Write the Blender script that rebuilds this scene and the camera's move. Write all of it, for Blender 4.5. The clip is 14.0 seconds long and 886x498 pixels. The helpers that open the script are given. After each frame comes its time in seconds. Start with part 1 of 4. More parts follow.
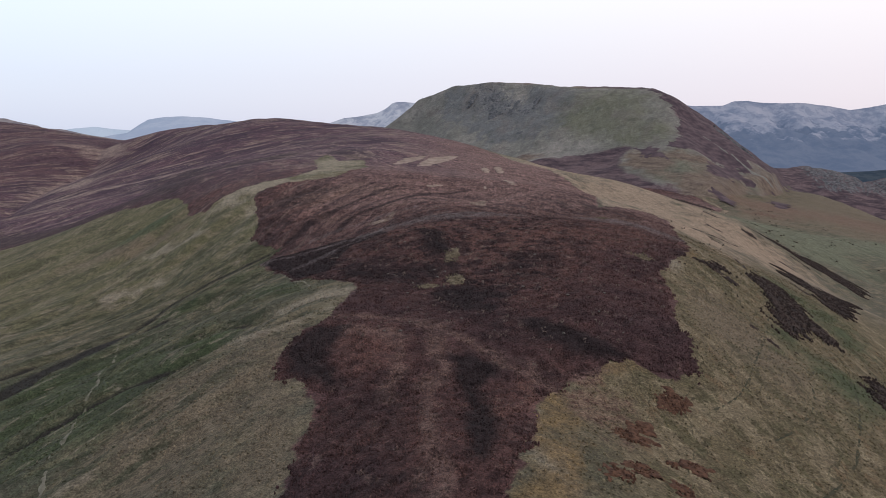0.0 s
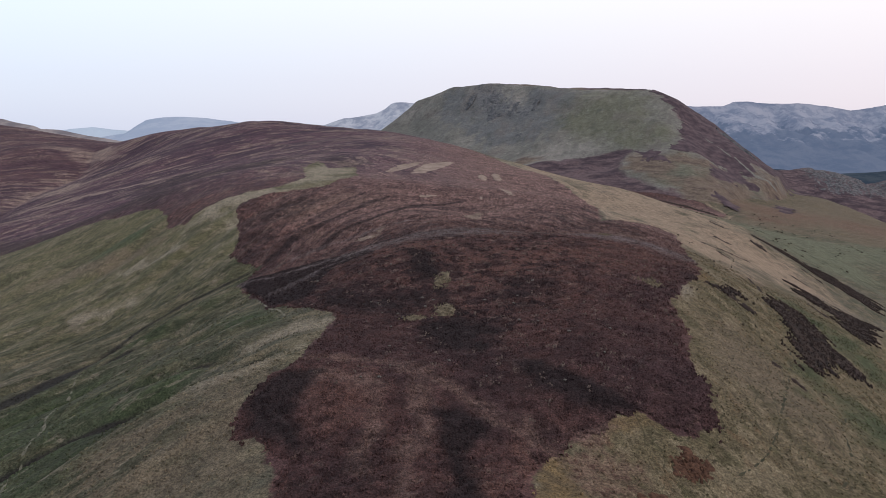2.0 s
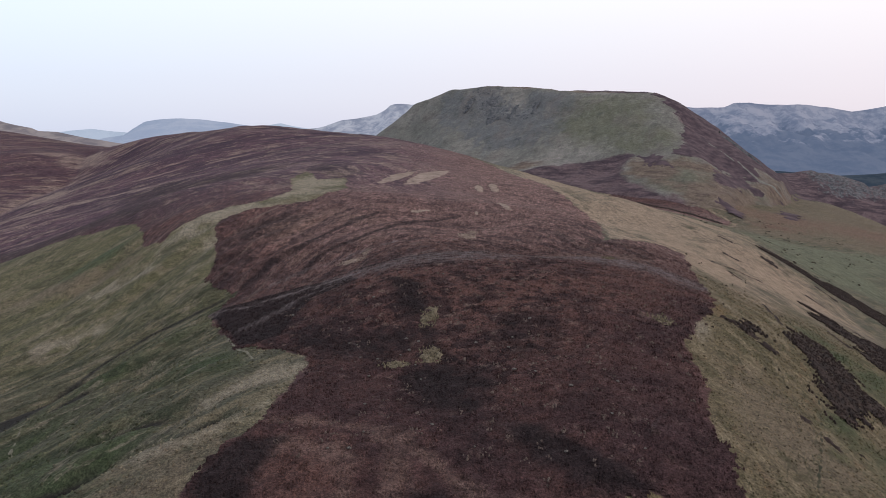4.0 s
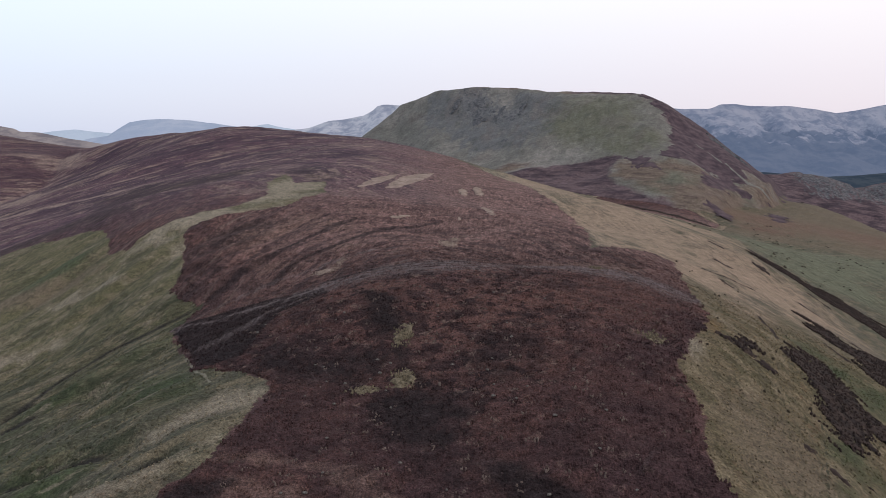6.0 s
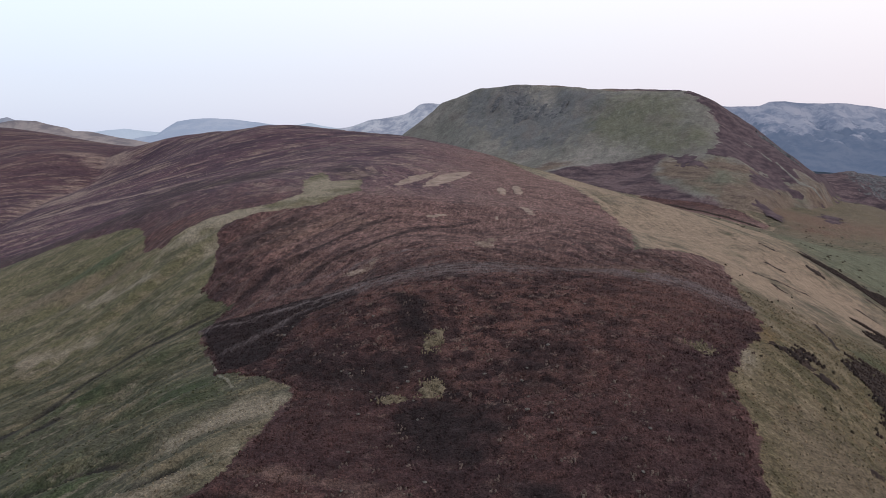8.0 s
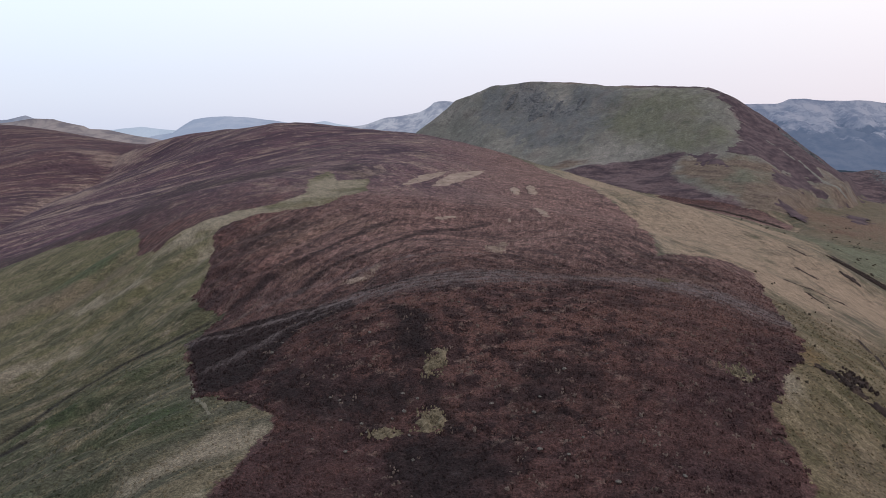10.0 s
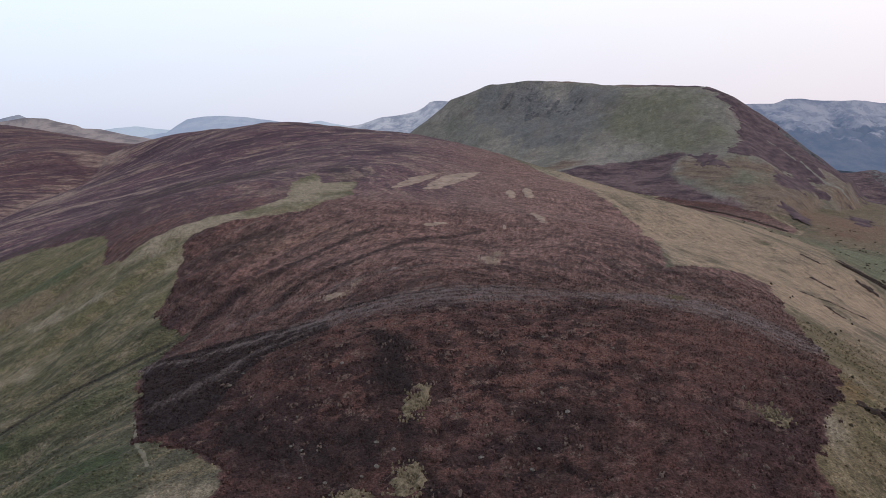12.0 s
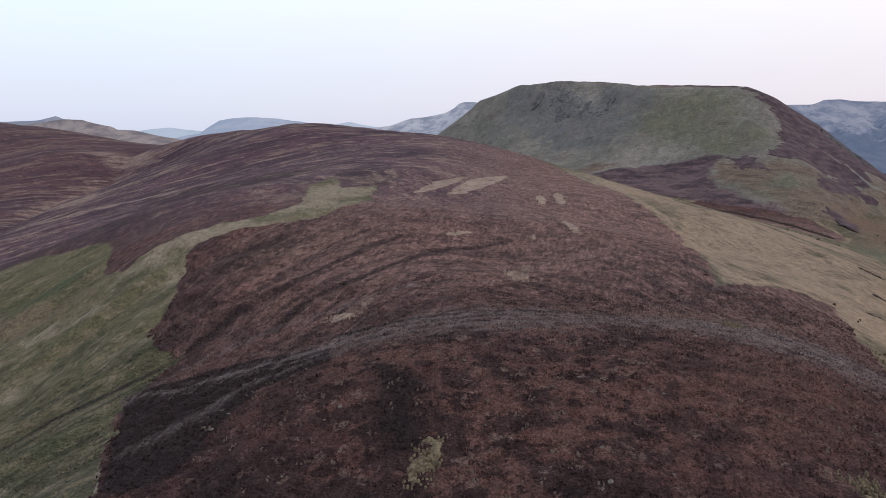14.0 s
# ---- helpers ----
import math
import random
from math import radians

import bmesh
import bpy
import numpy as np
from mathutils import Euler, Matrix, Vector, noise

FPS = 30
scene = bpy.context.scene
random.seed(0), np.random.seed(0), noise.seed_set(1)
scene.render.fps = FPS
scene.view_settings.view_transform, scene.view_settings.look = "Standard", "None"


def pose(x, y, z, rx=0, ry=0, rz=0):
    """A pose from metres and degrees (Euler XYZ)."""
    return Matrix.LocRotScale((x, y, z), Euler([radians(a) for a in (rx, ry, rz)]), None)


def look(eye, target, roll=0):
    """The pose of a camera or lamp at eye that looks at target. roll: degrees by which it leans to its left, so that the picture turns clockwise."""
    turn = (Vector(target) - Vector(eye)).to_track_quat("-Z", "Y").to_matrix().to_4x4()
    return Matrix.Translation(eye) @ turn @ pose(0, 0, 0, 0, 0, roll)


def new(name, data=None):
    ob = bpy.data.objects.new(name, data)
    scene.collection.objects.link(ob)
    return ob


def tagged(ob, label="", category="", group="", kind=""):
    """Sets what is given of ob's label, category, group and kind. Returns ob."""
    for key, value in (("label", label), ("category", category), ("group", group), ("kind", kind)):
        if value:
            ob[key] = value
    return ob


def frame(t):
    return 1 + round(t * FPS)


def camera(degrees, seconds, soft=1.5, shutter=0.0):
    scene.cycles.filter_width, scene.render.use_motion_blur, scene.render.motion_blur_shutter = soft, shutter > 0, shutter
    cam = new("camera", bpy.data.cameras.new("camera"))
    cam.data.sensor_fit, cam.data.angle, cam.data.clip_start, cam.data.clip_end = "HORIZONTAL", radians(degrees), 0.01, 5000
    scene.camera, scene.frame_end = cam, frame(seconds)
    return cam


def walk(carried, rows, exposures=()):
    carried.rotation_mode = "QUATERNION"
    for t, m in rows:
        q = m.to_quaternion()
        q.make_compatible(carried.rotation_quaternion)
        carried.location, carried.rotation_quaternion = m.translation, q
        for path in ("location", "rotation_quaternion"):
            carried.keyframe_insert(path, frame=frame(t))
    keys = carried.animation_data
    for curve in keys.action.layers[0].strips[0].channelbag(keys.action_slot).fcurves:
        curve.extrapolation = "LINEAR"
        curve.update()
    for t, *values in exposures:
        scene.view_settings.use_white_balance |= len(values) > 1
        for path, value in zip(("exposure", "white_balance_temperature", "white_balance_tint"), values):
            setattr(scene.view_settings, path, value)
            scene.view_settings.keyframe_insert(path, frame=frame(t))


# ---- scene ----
# seconds, eye x, y, z, then yaw, pitch and roll in degrees
PATH = [
    (0.0, -0.01, -0.01, 70.01, -0.01, -9.60, 0.00),
    (0.5, 0.63, 4.06, 70.48, -0.01, -9.62, -0.01),
    (1.0, 1.19, 8.06, 71.06, -0.02, -9.63, -0.02),
    (1.5, 1.83, 12.10, 71.96, -0.02, -9.62, -0.03),
    (2.0, 2.40, 16.02, 72.93, -0.03, -9.60, -0.02),
    (2.5, 2.96, 19.78, 73.90, -0.03, -9.59, -0.01),
    (3.0, 3.56, 23.62, 74.99, -0.03, -9.57, -0.00),
    (3.2, 3.79, 25.26, 75.44, -0.04, -9.56, 0.02),
    (5.3, 6.93, 42.35, 77.55, -0.03, -9.49, 0.04),
    (5.5, 7.06, 42.77, 77.49, -0.23, -9.48, 0.04),
    (6.0, 7.57, 43.57, 77.26, -1.00, -9.46, -0.02),
    (6.5, 7.98, 44.36, 77.16, -1.63, -9.46, -0.06),
    (7.0, 8.22, 46.05, 76.99, 0.87, -9.46, 0.06),
    (7.2, 8.41, 46.75, 77.01, 2.01, -9.48, 0.08),
    (7.6, 8.72, 48.35, 76.88, 2.85, -9.52, 0.09),
    (8.9, 9.42, 56.15, 76.38, 0.55, -9.67, 0.00),
    (9.3, 9.73, 59.11, 76.32, 1.25, -9.70, -0.00),
    (9.5, 9.94, 60.65, 76.28, 2.40, -9.70, 0.04),
    (10.0, 10.24, 64.33, 76.32, 3.55, -9.72, 0.10),
    (10.5, 10.46, 68.58, 76.30, 3.42, -9.74, 0.09),
    (11.0, 10.68, 72.59, 76.31, 3.34, -9.76, 0.08),
    (11.5, 10.94, 76.91, 76.28, 3.28, -9.75, 0.06),
    (12.0, 11.12, 81.06, 76.30, 3.24, -9.74, 0.06),
    (12.5, 11.24, 85.34, 76.35, 3.19, -9.73, 0.02),
    (13.0, 11.40, 89.55, 76.33, 3.16, -9.68, 0.04),
    (13.5, 11.49, 93.99, 76.36, 4.11, -9.66, 0.03),
    (14.0, 11.63, 98.21, 76.34, 5.64, -9.63, 0.03),
]
cam = camera(64.66, 14.0, soft=0.8)
walk(cam, [(t, pose(x, y, z, 90 + pitch, roll, yaw)) for t, x, y, z, yaw, pitch, roll in PATH])

# ---- sky and light: a bright, thinly veiled evening sky ----
world = bpy.data.worlds.new("sky")
scene.world = world
world.use_nodes = True
wt = world.node_tree
wt.nodes.clear()
sky = wt.nodes.new("ShaderNodeTexSky")
sky.sky_type, sky.sun_disc = "NISHITA", False
sky.sun_elevation, sky.sun_rotation = radians(32), radians(115)
sky.air_density, sky.dust_density = 1.0, 2.0
coord = wt.nodes.new("ShaderNodeTexCoord")
split = wt.nodes.new("ShaderNodeSeparateXYZ")
wt.links.new(coord.outputs["Generated"], split.inputs[0])
veil = wt.nodes.new("ShaderNodeValToRGB")
veil.color_ramp.elements[0].position, veil.color_ramp.elements[0].color = 0.0, (0.79, 0.755, 0.835, 1)
veil.color_ramp.elements[1].position, veil.color_ramp.elements[1].color = 0.17, (1.0, 0.99, 1.0, 1)
mid = veil.color_ramp.elements.new(0.07)
mid.color = (0.855, 0.825, 0.89, 1)
wt.links.new(split.outputs["Z"], veil.inputs["Fac"])
side = wt.nodes.new("ShaderNodeMapRange")
side.inputs["From Min"].default_value, side.inputs["From Max"].default_value = -0.5, 0.5
wt.links.new(split.outputs["X"], side.inputs["Value"])
tint = wt.nodes.new("ShaderNodeMix")
tint.data_type, tint.blend_type = "RGBA", "MIX"
tint.inputs["A"].default_value, tint.inputs["B"].default_value = (0.86, 0.96, 1.06, 1), (1.03, 0.98, 0.99, 1)
wt.links.new(side.outputs["Result"], tint.inputs["Factor"])
veiled = wt.nodes.new("ShaderNodeMix")
veiled.data_type, veiled.blend_type = "RGBA", "MULTIPLY"
veiled.inputs["Factor"].default_value = 1.0
wt.links.new(veil.outputs["Color"], veiled.inputs["A"])
wt.links.new(tint.outputs["Result"], veiled.inputs["B"])
thin = wt.nodes.new("ShaderNodeVectorMath")
thin.operation = "SCALE"
thin.inputs["Scale"].default_value = 0.02
wt.links.new(sky.outputs["Color"], thin.inputs[0])
both = wt.nodes.new("ShaderNodeVectorMath")
both.operation = "ADD"
wt.links.new(thin.outputs["Vector"], both.inputs[0])
wt.links.new(veiled.outputs["Result"], both.inputs[1])
back = wt.nodes.new("ShaderNodeBackground")
back.inputs["Strength"].default_value = 0.96
wt.links.new(both.outputs["Vector"], back.inputs["Color"])
wt.links.new(back.outputs["Background"], wt.nodes.new("ShaderNodeOutputWorld").inputs["Surface"])

sun = new("sun", bpy.data.lights.new("sun", "SUN"))
sun.data.energy, sun.data.angle, sun.data.color = 0.8, radians(10), (1.0, 0.95, 0.92)
sun.matrix_world = look((300, -140, 210), (0, 0, 0))

# ---- materials ----
class Nodes:
    """Shorthand for one material's node tree; the coordinates are metres in the place."""

    def __init__(self, name, roughness=0.95, specular=0.1):
        self.mat = bpy.data.materials.new(name)
        self.mat.use_nodes = True
        self.tree = self.mat.node_tree
        self.bsdf = self.tree.nodes["Principled BSDF"]
        self.bsdf.inputs["Roughness"].default_value = roughness
        self.bsdf.inputs["Specular IOR Level"].default_value = specular
        self.place = self.tree.nodes.new("ShaderNodeTexCoord").outputs["Object"]

    def put(self, socket, value):
        if isinstance(value, bpy.types.NodeSocket):
            self.tree.links.new(value, socket)
        else:
            socket.default_value = value

    def noise(self, size, detail=4.0, rough=0.55, turn=0.0, stretch=1.0, shift=0.0, at=None):
        """Noise from 0 to 1 with swells of size metres, drawn out stretch times along a plan direction, turn degrees from x."""
        place = at or self.place
        if stretch != 1.0:
            r = self.tree.nodes.new("ShaderNodeVectorRotate")
            r.rotation_type = "Z_AXIS"
            r.inputs["Angle"].default_value = radians(-turn)
            self.put(r.inputs["Vector"], place)
            place = r.outputs["Vector"]
        m = self.tree.nodes.new("ShaderNodeMapping")
        m.inputs["Scale"].default_value = (1.0 / (size * stretch), 1.0 / size, 1.0 / size)
        m.inputs["Location"].default_value = (shift, shift * 0.7, shift * 0.3)
        self.put(m.inputs["Vector"], place)
        n = self.tree.nodes.new("ShaderNodeTexNoise")
        n.inputs["Scale"].default_value, n.inputs["Detail"].default_value, n.inputs["Roughness"].default_value = 1.0, detail, rough
        self.put(n.inputs["Vector"], m.outputs["Vector"])
        return n.outputs["Fac"]

    def calc(self, op, a, b=0.0, c=0.0):
        n = self.tree.nodes.new("ShaderNodeMath")
        n.operation = op
        for s, v in zip(n.inputs, (a, b, c)):
            self.put(s, v)
        return n.outputs[0]

    def ramp(self, v, low, high):
        n = self.tree.nodes.new("ShaderNodeMapRange")
        n.interpolation_type = "SMOOTHSTEP"
        n.inputs["From Min"].default_value, n.inputs["From Max"].default_value = low, high
        self.put(n.inputs["Value"], v)
        return n.outputs["Result"]

    def mix(self, f, a, b, blend="MIX"):
        n = self.tree.nodes.new("ShaderNodeMix")
        n.data_type, n.blend_type = "RGBA", blend
        for s, v in ((n.inputs["Factor"], f), (n.inputs["A"], a), (n.inputs["B"], b)):
            self.put(s, (*v, 1.0) if isinstance(v, tuple) and len(v) == 3 else v)
        return n.outputs["Result"]

    def attr(self, name):
        n = self.tree.nodes.new("ShaderNodeAttribute")
        n.attribute_name = name
        return n.outputs["Fac"]

    def flow(self, along, across):
        """Coordinates along and across the grain of the land, from two stored values."""
        n = self.tree.nodes.new("ShaderNodeCombineXYZ")
        self.put(n.inputs["X"], self.attr(along))
        self.put(n.inputs["Y"], self.attr(across))
        return n.outputs["Vector"]

    def island(self):
        return self.tree.nodes.new("ShaderNodeNewGeometry").outputs["Random Per Island"]

    def bump(self, heights, strength=0.6, distance=0.3):
        n = self.tree.nodes.new("ShaderNodeBump")
        n.inputs["Strength"].default_value, n.inputs["Distance"].default_value = strength, distance
        self.put(n.inputs["Height"], heights)
        self.put(self.bsdf.inputs["Normal"], n.outputs["Normal"])

    def done(self, colour):
        self.put(self.bsdf.inputs["Base Color"], colour)
        return self.mat


def grain(n, c, fine, shift, amount=0.8, turn=70, comb=1.0):
    """The speckle of single plants: three sizes of light and dark over a colour."""
    wide = n.mix(n.ramp(n.noise(fine * 9, 6, 0.72, shift=shift + 6), 0.32, 0.68), (0.78, 0.77, 0.77), (1.22, 1.21, 1.20))
    big = n.mix(n.ramp(n.noise(fine * 3.3, 5, 0.75, shift=shift), 0.34, 0.66), (0.70, 0.69, 0.69), (1.31, 1.30, 1.29))
    small = n.mix(n.ramp(n.noise(fine, 3, 0.75, shift=shift + 3), 0.38, 0.62), (0.56, 0.56, 0.56), (1.52, 1.51, 1.50))
    distant = n.mix(n.ramp(n.noise(0.9, 5, 0.75, turn=turn, stretch=6, shift=shift + 8), 0.38, 0.62), (0.70, 0.69, 0.69), (1.32, 1.31, 1.30))
    c = n.mix(n.calc("MULTIPLY", n.attr("far"), comb), c, n.mix(1.0, c, distant, "MULTIPLY"))
    for layer in (wide, big, small):
        c = n.mix(amount, c, layer, "MULTIPLY")
    return c


def heather_colour(n):
    """Winter heather: brown and purple-brown stands, dark old stems, bleached flecks."""
    def ragged_mask(name, size, spread, low, high, shift, **kw):
        return n.ramp(n.calc("ADD", n.attr(name), n.calc("MULTIPLY", n.calc("SUBTRACT", n.noise(size, 7, 0.7, shift=shift, **kw), 0.5), spread)), low, high)

    streaked, knoll, patchy = n.attr("streak"), n.attr("comb"), n.attr("patchy")
    ridge, dome = n.flow("ridge_u", "ridge_v"), n.flow("dome_u", "dome_v")
    def patches(size, shift, low, high, amount, colour, **kw):
        return n.mix(n.calc("MULTIPLY", n.ramp(n.noise(size, 8, 0.68, shift=shift, **kw), low, high), n.calc("MULTIPLY", patchy, amount)), c, colour)

    c = n.mix(n.ramp(n.noise(24, 6, 0.62), 0.36, 0.64), (0.047, 0.0272, 0.0292), (0.072, 0.0392, 0.0372))
    c = patches(13, 4, 0.50, 0.56, 0.60, (0.094, 0.050, 0.044))
    c = n.mix(n.calc("MULTIPLY", ragged_mask("red", 5, 1.8, 0.28, 0.95, 40), 0.66), c, (0.112, 0.062, 0.054))
    # upper heather is paler: distance haze put into its colour
    c = n.mix(n.calc("MULTIPLY", n.attr("upper"), 0.75), c, (0.156, 0.099, 0.092))
    c = patches(9, 14, 0.51, 0.55, 0.72, (0.029, 0.0190, 0.0210))
    c = n.mix(n.calc("MULTIPLY", ragged_mask("thin", 4, 1.3, 0.2, 1.0, 30), 0.85), c, (0.134, 0.088, 0.077))
    c = patches(3.4, 18, 0.53, 0.57, 0.85, (0.026, 0.0160, 0.0175))
    c = patches(2.6, 9, 0.575, 0.63, 0.70, (0.146, 0.104, 0.090))
    c = n.mix(n.calc("MULTIPLY", n.ramp(n.noise(2.6, 7, 0.68, stretch=12, shift=50, at=dome), 0.50, 0.57), n.calc("MULTIPLY", knoll, 0.6)), c, (0.040, 0.028, 0.031))
    c = n.mix(n.calc("MULTIPLY", n.ramp(n.noise(2.2, 7, 0.68, stretch=12, shift=54, at=dome), 0.55, 0.66), n.calc("MULTIPLY", knoll, 0.55)), c, (0.150, 0.112, 0.100))
    c = n.mix(n.calc("MULTIPLY", streaked, 0.75), c, (0.082, 0.049, 0.065))
    c = n.mix(n.calc("MULTIPLY", n.ramp(n.noise(26, 7, 0.66, stretch=4, shift=7, at=ridge), 0.46, 0.58), n.calc("MULTIPLY", streaked, 0.62)), c, (0.034, 0.022, 0.034))
    c = n.mix(n.calc("MULTIPLY", n.ramp(n.noise(34, 7, 0.70, stretch=3, shift=21, at=ridge), 0.54, 0.66), n.calc("MULTIPLY", streaked, 0.5)), c, (0.170, 0.125, 0.114))
    c = n.mix(n.calc("MULTIPLY", n.ramp(n.noise(4.2, 8, 0.76, stretch=5, shift=81, at=ridge), 0.52, 0.56), n.calc("MULTIPLY", streaked, 0.6)), c, (0.034, 0.022, 0.034))
    c = n.mix(n.calc("MULTIPLY", n.ramp(n.noise(4.0, 8, 0.76, stretch=5, shift=84, at=ridge), 0.55, 0.59), n.calc("MULTIPLY", streaked, 0.66)), c, (0.205, 0.156, 0.128))
    c = n.mix(n.calc("MULTIPLY", n.ramp(n.noise(11, 8, 0.76, stretch=4, shift=2, at=ridge), 0.54, 0.59), n.calc("MULTIPLY", streaked, 0.66)), c, (0.198, 0.150, 0.124))
    c = n.mix(n.calc("MULTIPLY", n.ramp(n.noise(8, 8, 0.76, stretch=4, shift=33, at=ridge), 0.53, 0.58), n.calc("MULTIPLY", streaked, 0.7)), c, (0.030, 0.020, 0.032))
    c = n.mix(ragged_mask("bare", 9, 3.0, 0.50, 1.05, 5, turn=60, stretch=4), c, (0.165, 0.124, 0.112))
    c = n.mix(n.calc("MULTIPLY", ragged_mask("dark", 3, 1.0, 0.14, 0.92, 0), 0.92), c, (0.0205, 0.0150, 0.0165))
    worn = n.ramp(n.calc("ADD", n.attr("track"), n.calc("MULTIPLY", n.calc("SUBTRACT", n.noise(1.3, 6, 0.7, stretch=18, shift=70, at=dome), 0.5), 1.8)), 0.12, 0.85)
    c = n.mix(n.calc("MULTIPLY", worn, 0.88), c, (0.128, 0.108, 0.110))
    return grain(n, c, 0.30, 3.0, 0.8, 84)


def grass_colour(n):
    """Upland grass at the end of winter: straw, olive and green, mottled."""
    def ragged_mask(name, size, spread, low, high, shift, **kw):
        return n.ramp(n.calc("ADD", n.attr(name), n.calc("MULTIPLY", n.calc("SUBTRACT", n.noise(size, 7, 0.7, shift=shift, **kw), 0.5), spread)), low, high)

    green = (0.038, 0.052, 0.027)
    rib, east = n.attr("rib"), n.attr("east")
    c = n.mix(n.ramp(n.noise(22, 6, 0.65), 0.36, 0.64), (0.059, 0.060, 0.042), (0.073, 0.068, 0.054))
    c = n.mix(n.calc("MULTIPLY", n.attr("warm"), 0.75), c, (0.090, 0.084, 0.047))
    c = n.mix(n.calc("MULTIPLY", east, 0.7), c, (0.110, 0.086, 0.051))
    west = n.calc("SUBTRACT", 1.0, east)
    c = n.mix(n.calc("MULTIPLY", n.ramp(n.noise(4, 8, 0.70, turn=40, stretch=5, shift=12), 0.49, 0.57), n.calc("MULTIPLY", west, 0.85)), c, (0.126, 0.108, 0.074))
    c = n.mix(n.calc("MULTIPLY", n.ramp(n.noise(7, 8, 0.70, turn=40, stretch=4, shift=72), 0.51, 0.58), n.calc("MULTIPLY", west, 0.6)), c, (0.046, 0.046, 0.030))
    c = n.mix(n.calc("MULTIPLY", n.ramp(n.noise(5, 8, 0.70, turn=108, stretch=2.5, shift=76), 0.50, 0.57), n.calc("MULTIPLY", east, 0.6)), c, (0.058, 0.054, 0.030))
    c = n.mix(n.calc("MULTIPLY", n.ramp(n.noise(3.4, 8, 0.72, turn=108, stretch=3, shift=13), 0.50, 0.57), n.calc("MULTIPLY", east, 0.75)), c, (0.158, 0.130, 0.088))
    c = n.mix(n.calc("MULTIPLY", n.ramp(n.noise(2.8, 8, 0.72, turn=100, stretch=2, shift=79), 0.56, 0.61), n.calc("MULTIPLY", east, 0.55)), c, (0.105, 0.070, 0.042))
    c = n.mix(n.calc("MULTIPLY", ragged_mask("straw", 7, 2.3, 0.2, 0.95, 5, turn=100, stretch=2), 0.9), c, n.mix(n.attr("slant"), (0.182, 0.157, 0.122), (0.216, 0.164, 0.124)))
    c = n.mix(n.calc("MULTIPLY", ragged_mask("tan", 3.5, 2.0, 0.2, 1.0, 25), 0.8), c, (0.112, 0.090, 0.066))
    c = n.mix(n.calc("MULTIPLY", ragged_mask("green", 7, 2.0, 0.2, 1.1, 8, turn=45, stretch=4), 0.88), c, green)
    # dark and pale streaks put the ribs' shade and light into the colour
    c = n.mix(n.calc("MULTIPLY", n.ramp(n.noise(3.2, 7, 0.7, turn=45, stretch=10, shift=16), 0.50, 0.60), n.calc("MULTIPLY", rib, 0.82)), c, (0.034, 0.039, 0.025))
    c = n.mix(n.calc("MULTIPLY", n.ramp(n.noise(2.8, 7, 0.7, turn=45, stretch=12, shift=19), 0.55, 0.63), n.calc("MULTIPLY", rib, 0.65)), c, (0.150, 0.130, 0.102))
    c = n.mix(n.calc("MULTIPLY", n.ramp(n.noise(1.6, 7, 0.7, turn=104, stretch=12, shift=61), 0.54, 0.62), n.calc("MULTIPLY", n.attr("slant"), 0.5)), c, (0.070, 0.056, 0.036))
    c = n.mix(n.calc("MULTIPLY", n.ramp(n.noise(3.4, 6, 0.75, shift=6), 0.55, 0.74), 0.35), c, (0.160, 0.135, 0.100))
    c = n.mix(n.calc("MULTIPLY", ragged_mask("ochre", 3.5, 1.2, 0.2, 0.9, 44), 0.85), c, n.mix(n.ramp(n.noise(2.2, 6, 0.7, shift=46), 0.42, 0.60), (0.138, 0.096, 0.050), (0.096, 0.070, 0.041)))
    c = n.mix(ragged_mask("thin", 3.5, 2.6, 0.3, 1.1, 31), c, n.mix(n.ramp(n.noise(1.6, 6, 0.75, shift=33), 0.42, 0.62), (0.136, 0.096, 0.072), (0.066, 0.036, 0.030)))
    c = n.mix(n.calc("MULTIPLY", n.ramp(n.noise(1.8, 6, 0.75, shift=11), 0.57, 0.66), 0.45), c, (0.040, 0.035, 0.023))
    c = n.mix(n.calc("MULTIPLY", ragged_mask("meadow", 9, 1.6, 0.2, 0.8, 63, turn=100, stretch=4), 0.85), c, n.mix(n.ramp(n.noise(4, 7, 0.7, turn=100, stretch=6, shift=66), 0.50, 0.60), (0.098, 0.106, 0.073), (0.058, 0.064, 0.044)))
    trod = n.ramp(n.calc("ABSOLUTE", n.calc("SUBTRACT", n.noise(15, 4, 0.6, turn=75, stretch=2, shift=14), 0.5)), 0.008, 0.002)
    c = n.mix(n.calc("MULTIPLY", trod, n.calc("MULTIPLY", east, 0.6)), c, (0.046, 0.044, 0.026))
    # dark stream bed, plus the furrows' shade put into the grass colour
    c = n.mix(ragged_mask("wet_shade", 4, 0.9, 0.3, 0.8, 0), c, (0.024, 0.022, 0.020))
    return grain(n, c, 0.32, 1.0, 0.72, 106, 0.35)


def gap_shade(n, c, deep):
    """Darkens a colour between the separate plants: shade of the gaps, old stems and litter."""
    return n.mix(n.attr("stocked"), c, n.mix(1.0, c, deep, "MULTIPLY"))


def make_moor():
    n = Nodes("moor_ground")
    edge = n.calc("ADD", n.attr("heath"), n.calc("MULTIPLY", n.calc("SUBTRACT", n.noise(5, 5, 0.65), 0.5), 5.0))
    n.bump(n.calc("ADD", n.noise(1.6, 5, 0.65), n.noise(0.5, 3)), 0.7, 0.35)
    return n.done(n.mix(n.ramp(edge, -0.35, 0.35), gap_shade(n, grass_colour(n), (0.88, 0.88, 0.88)), heather_colour(n)))


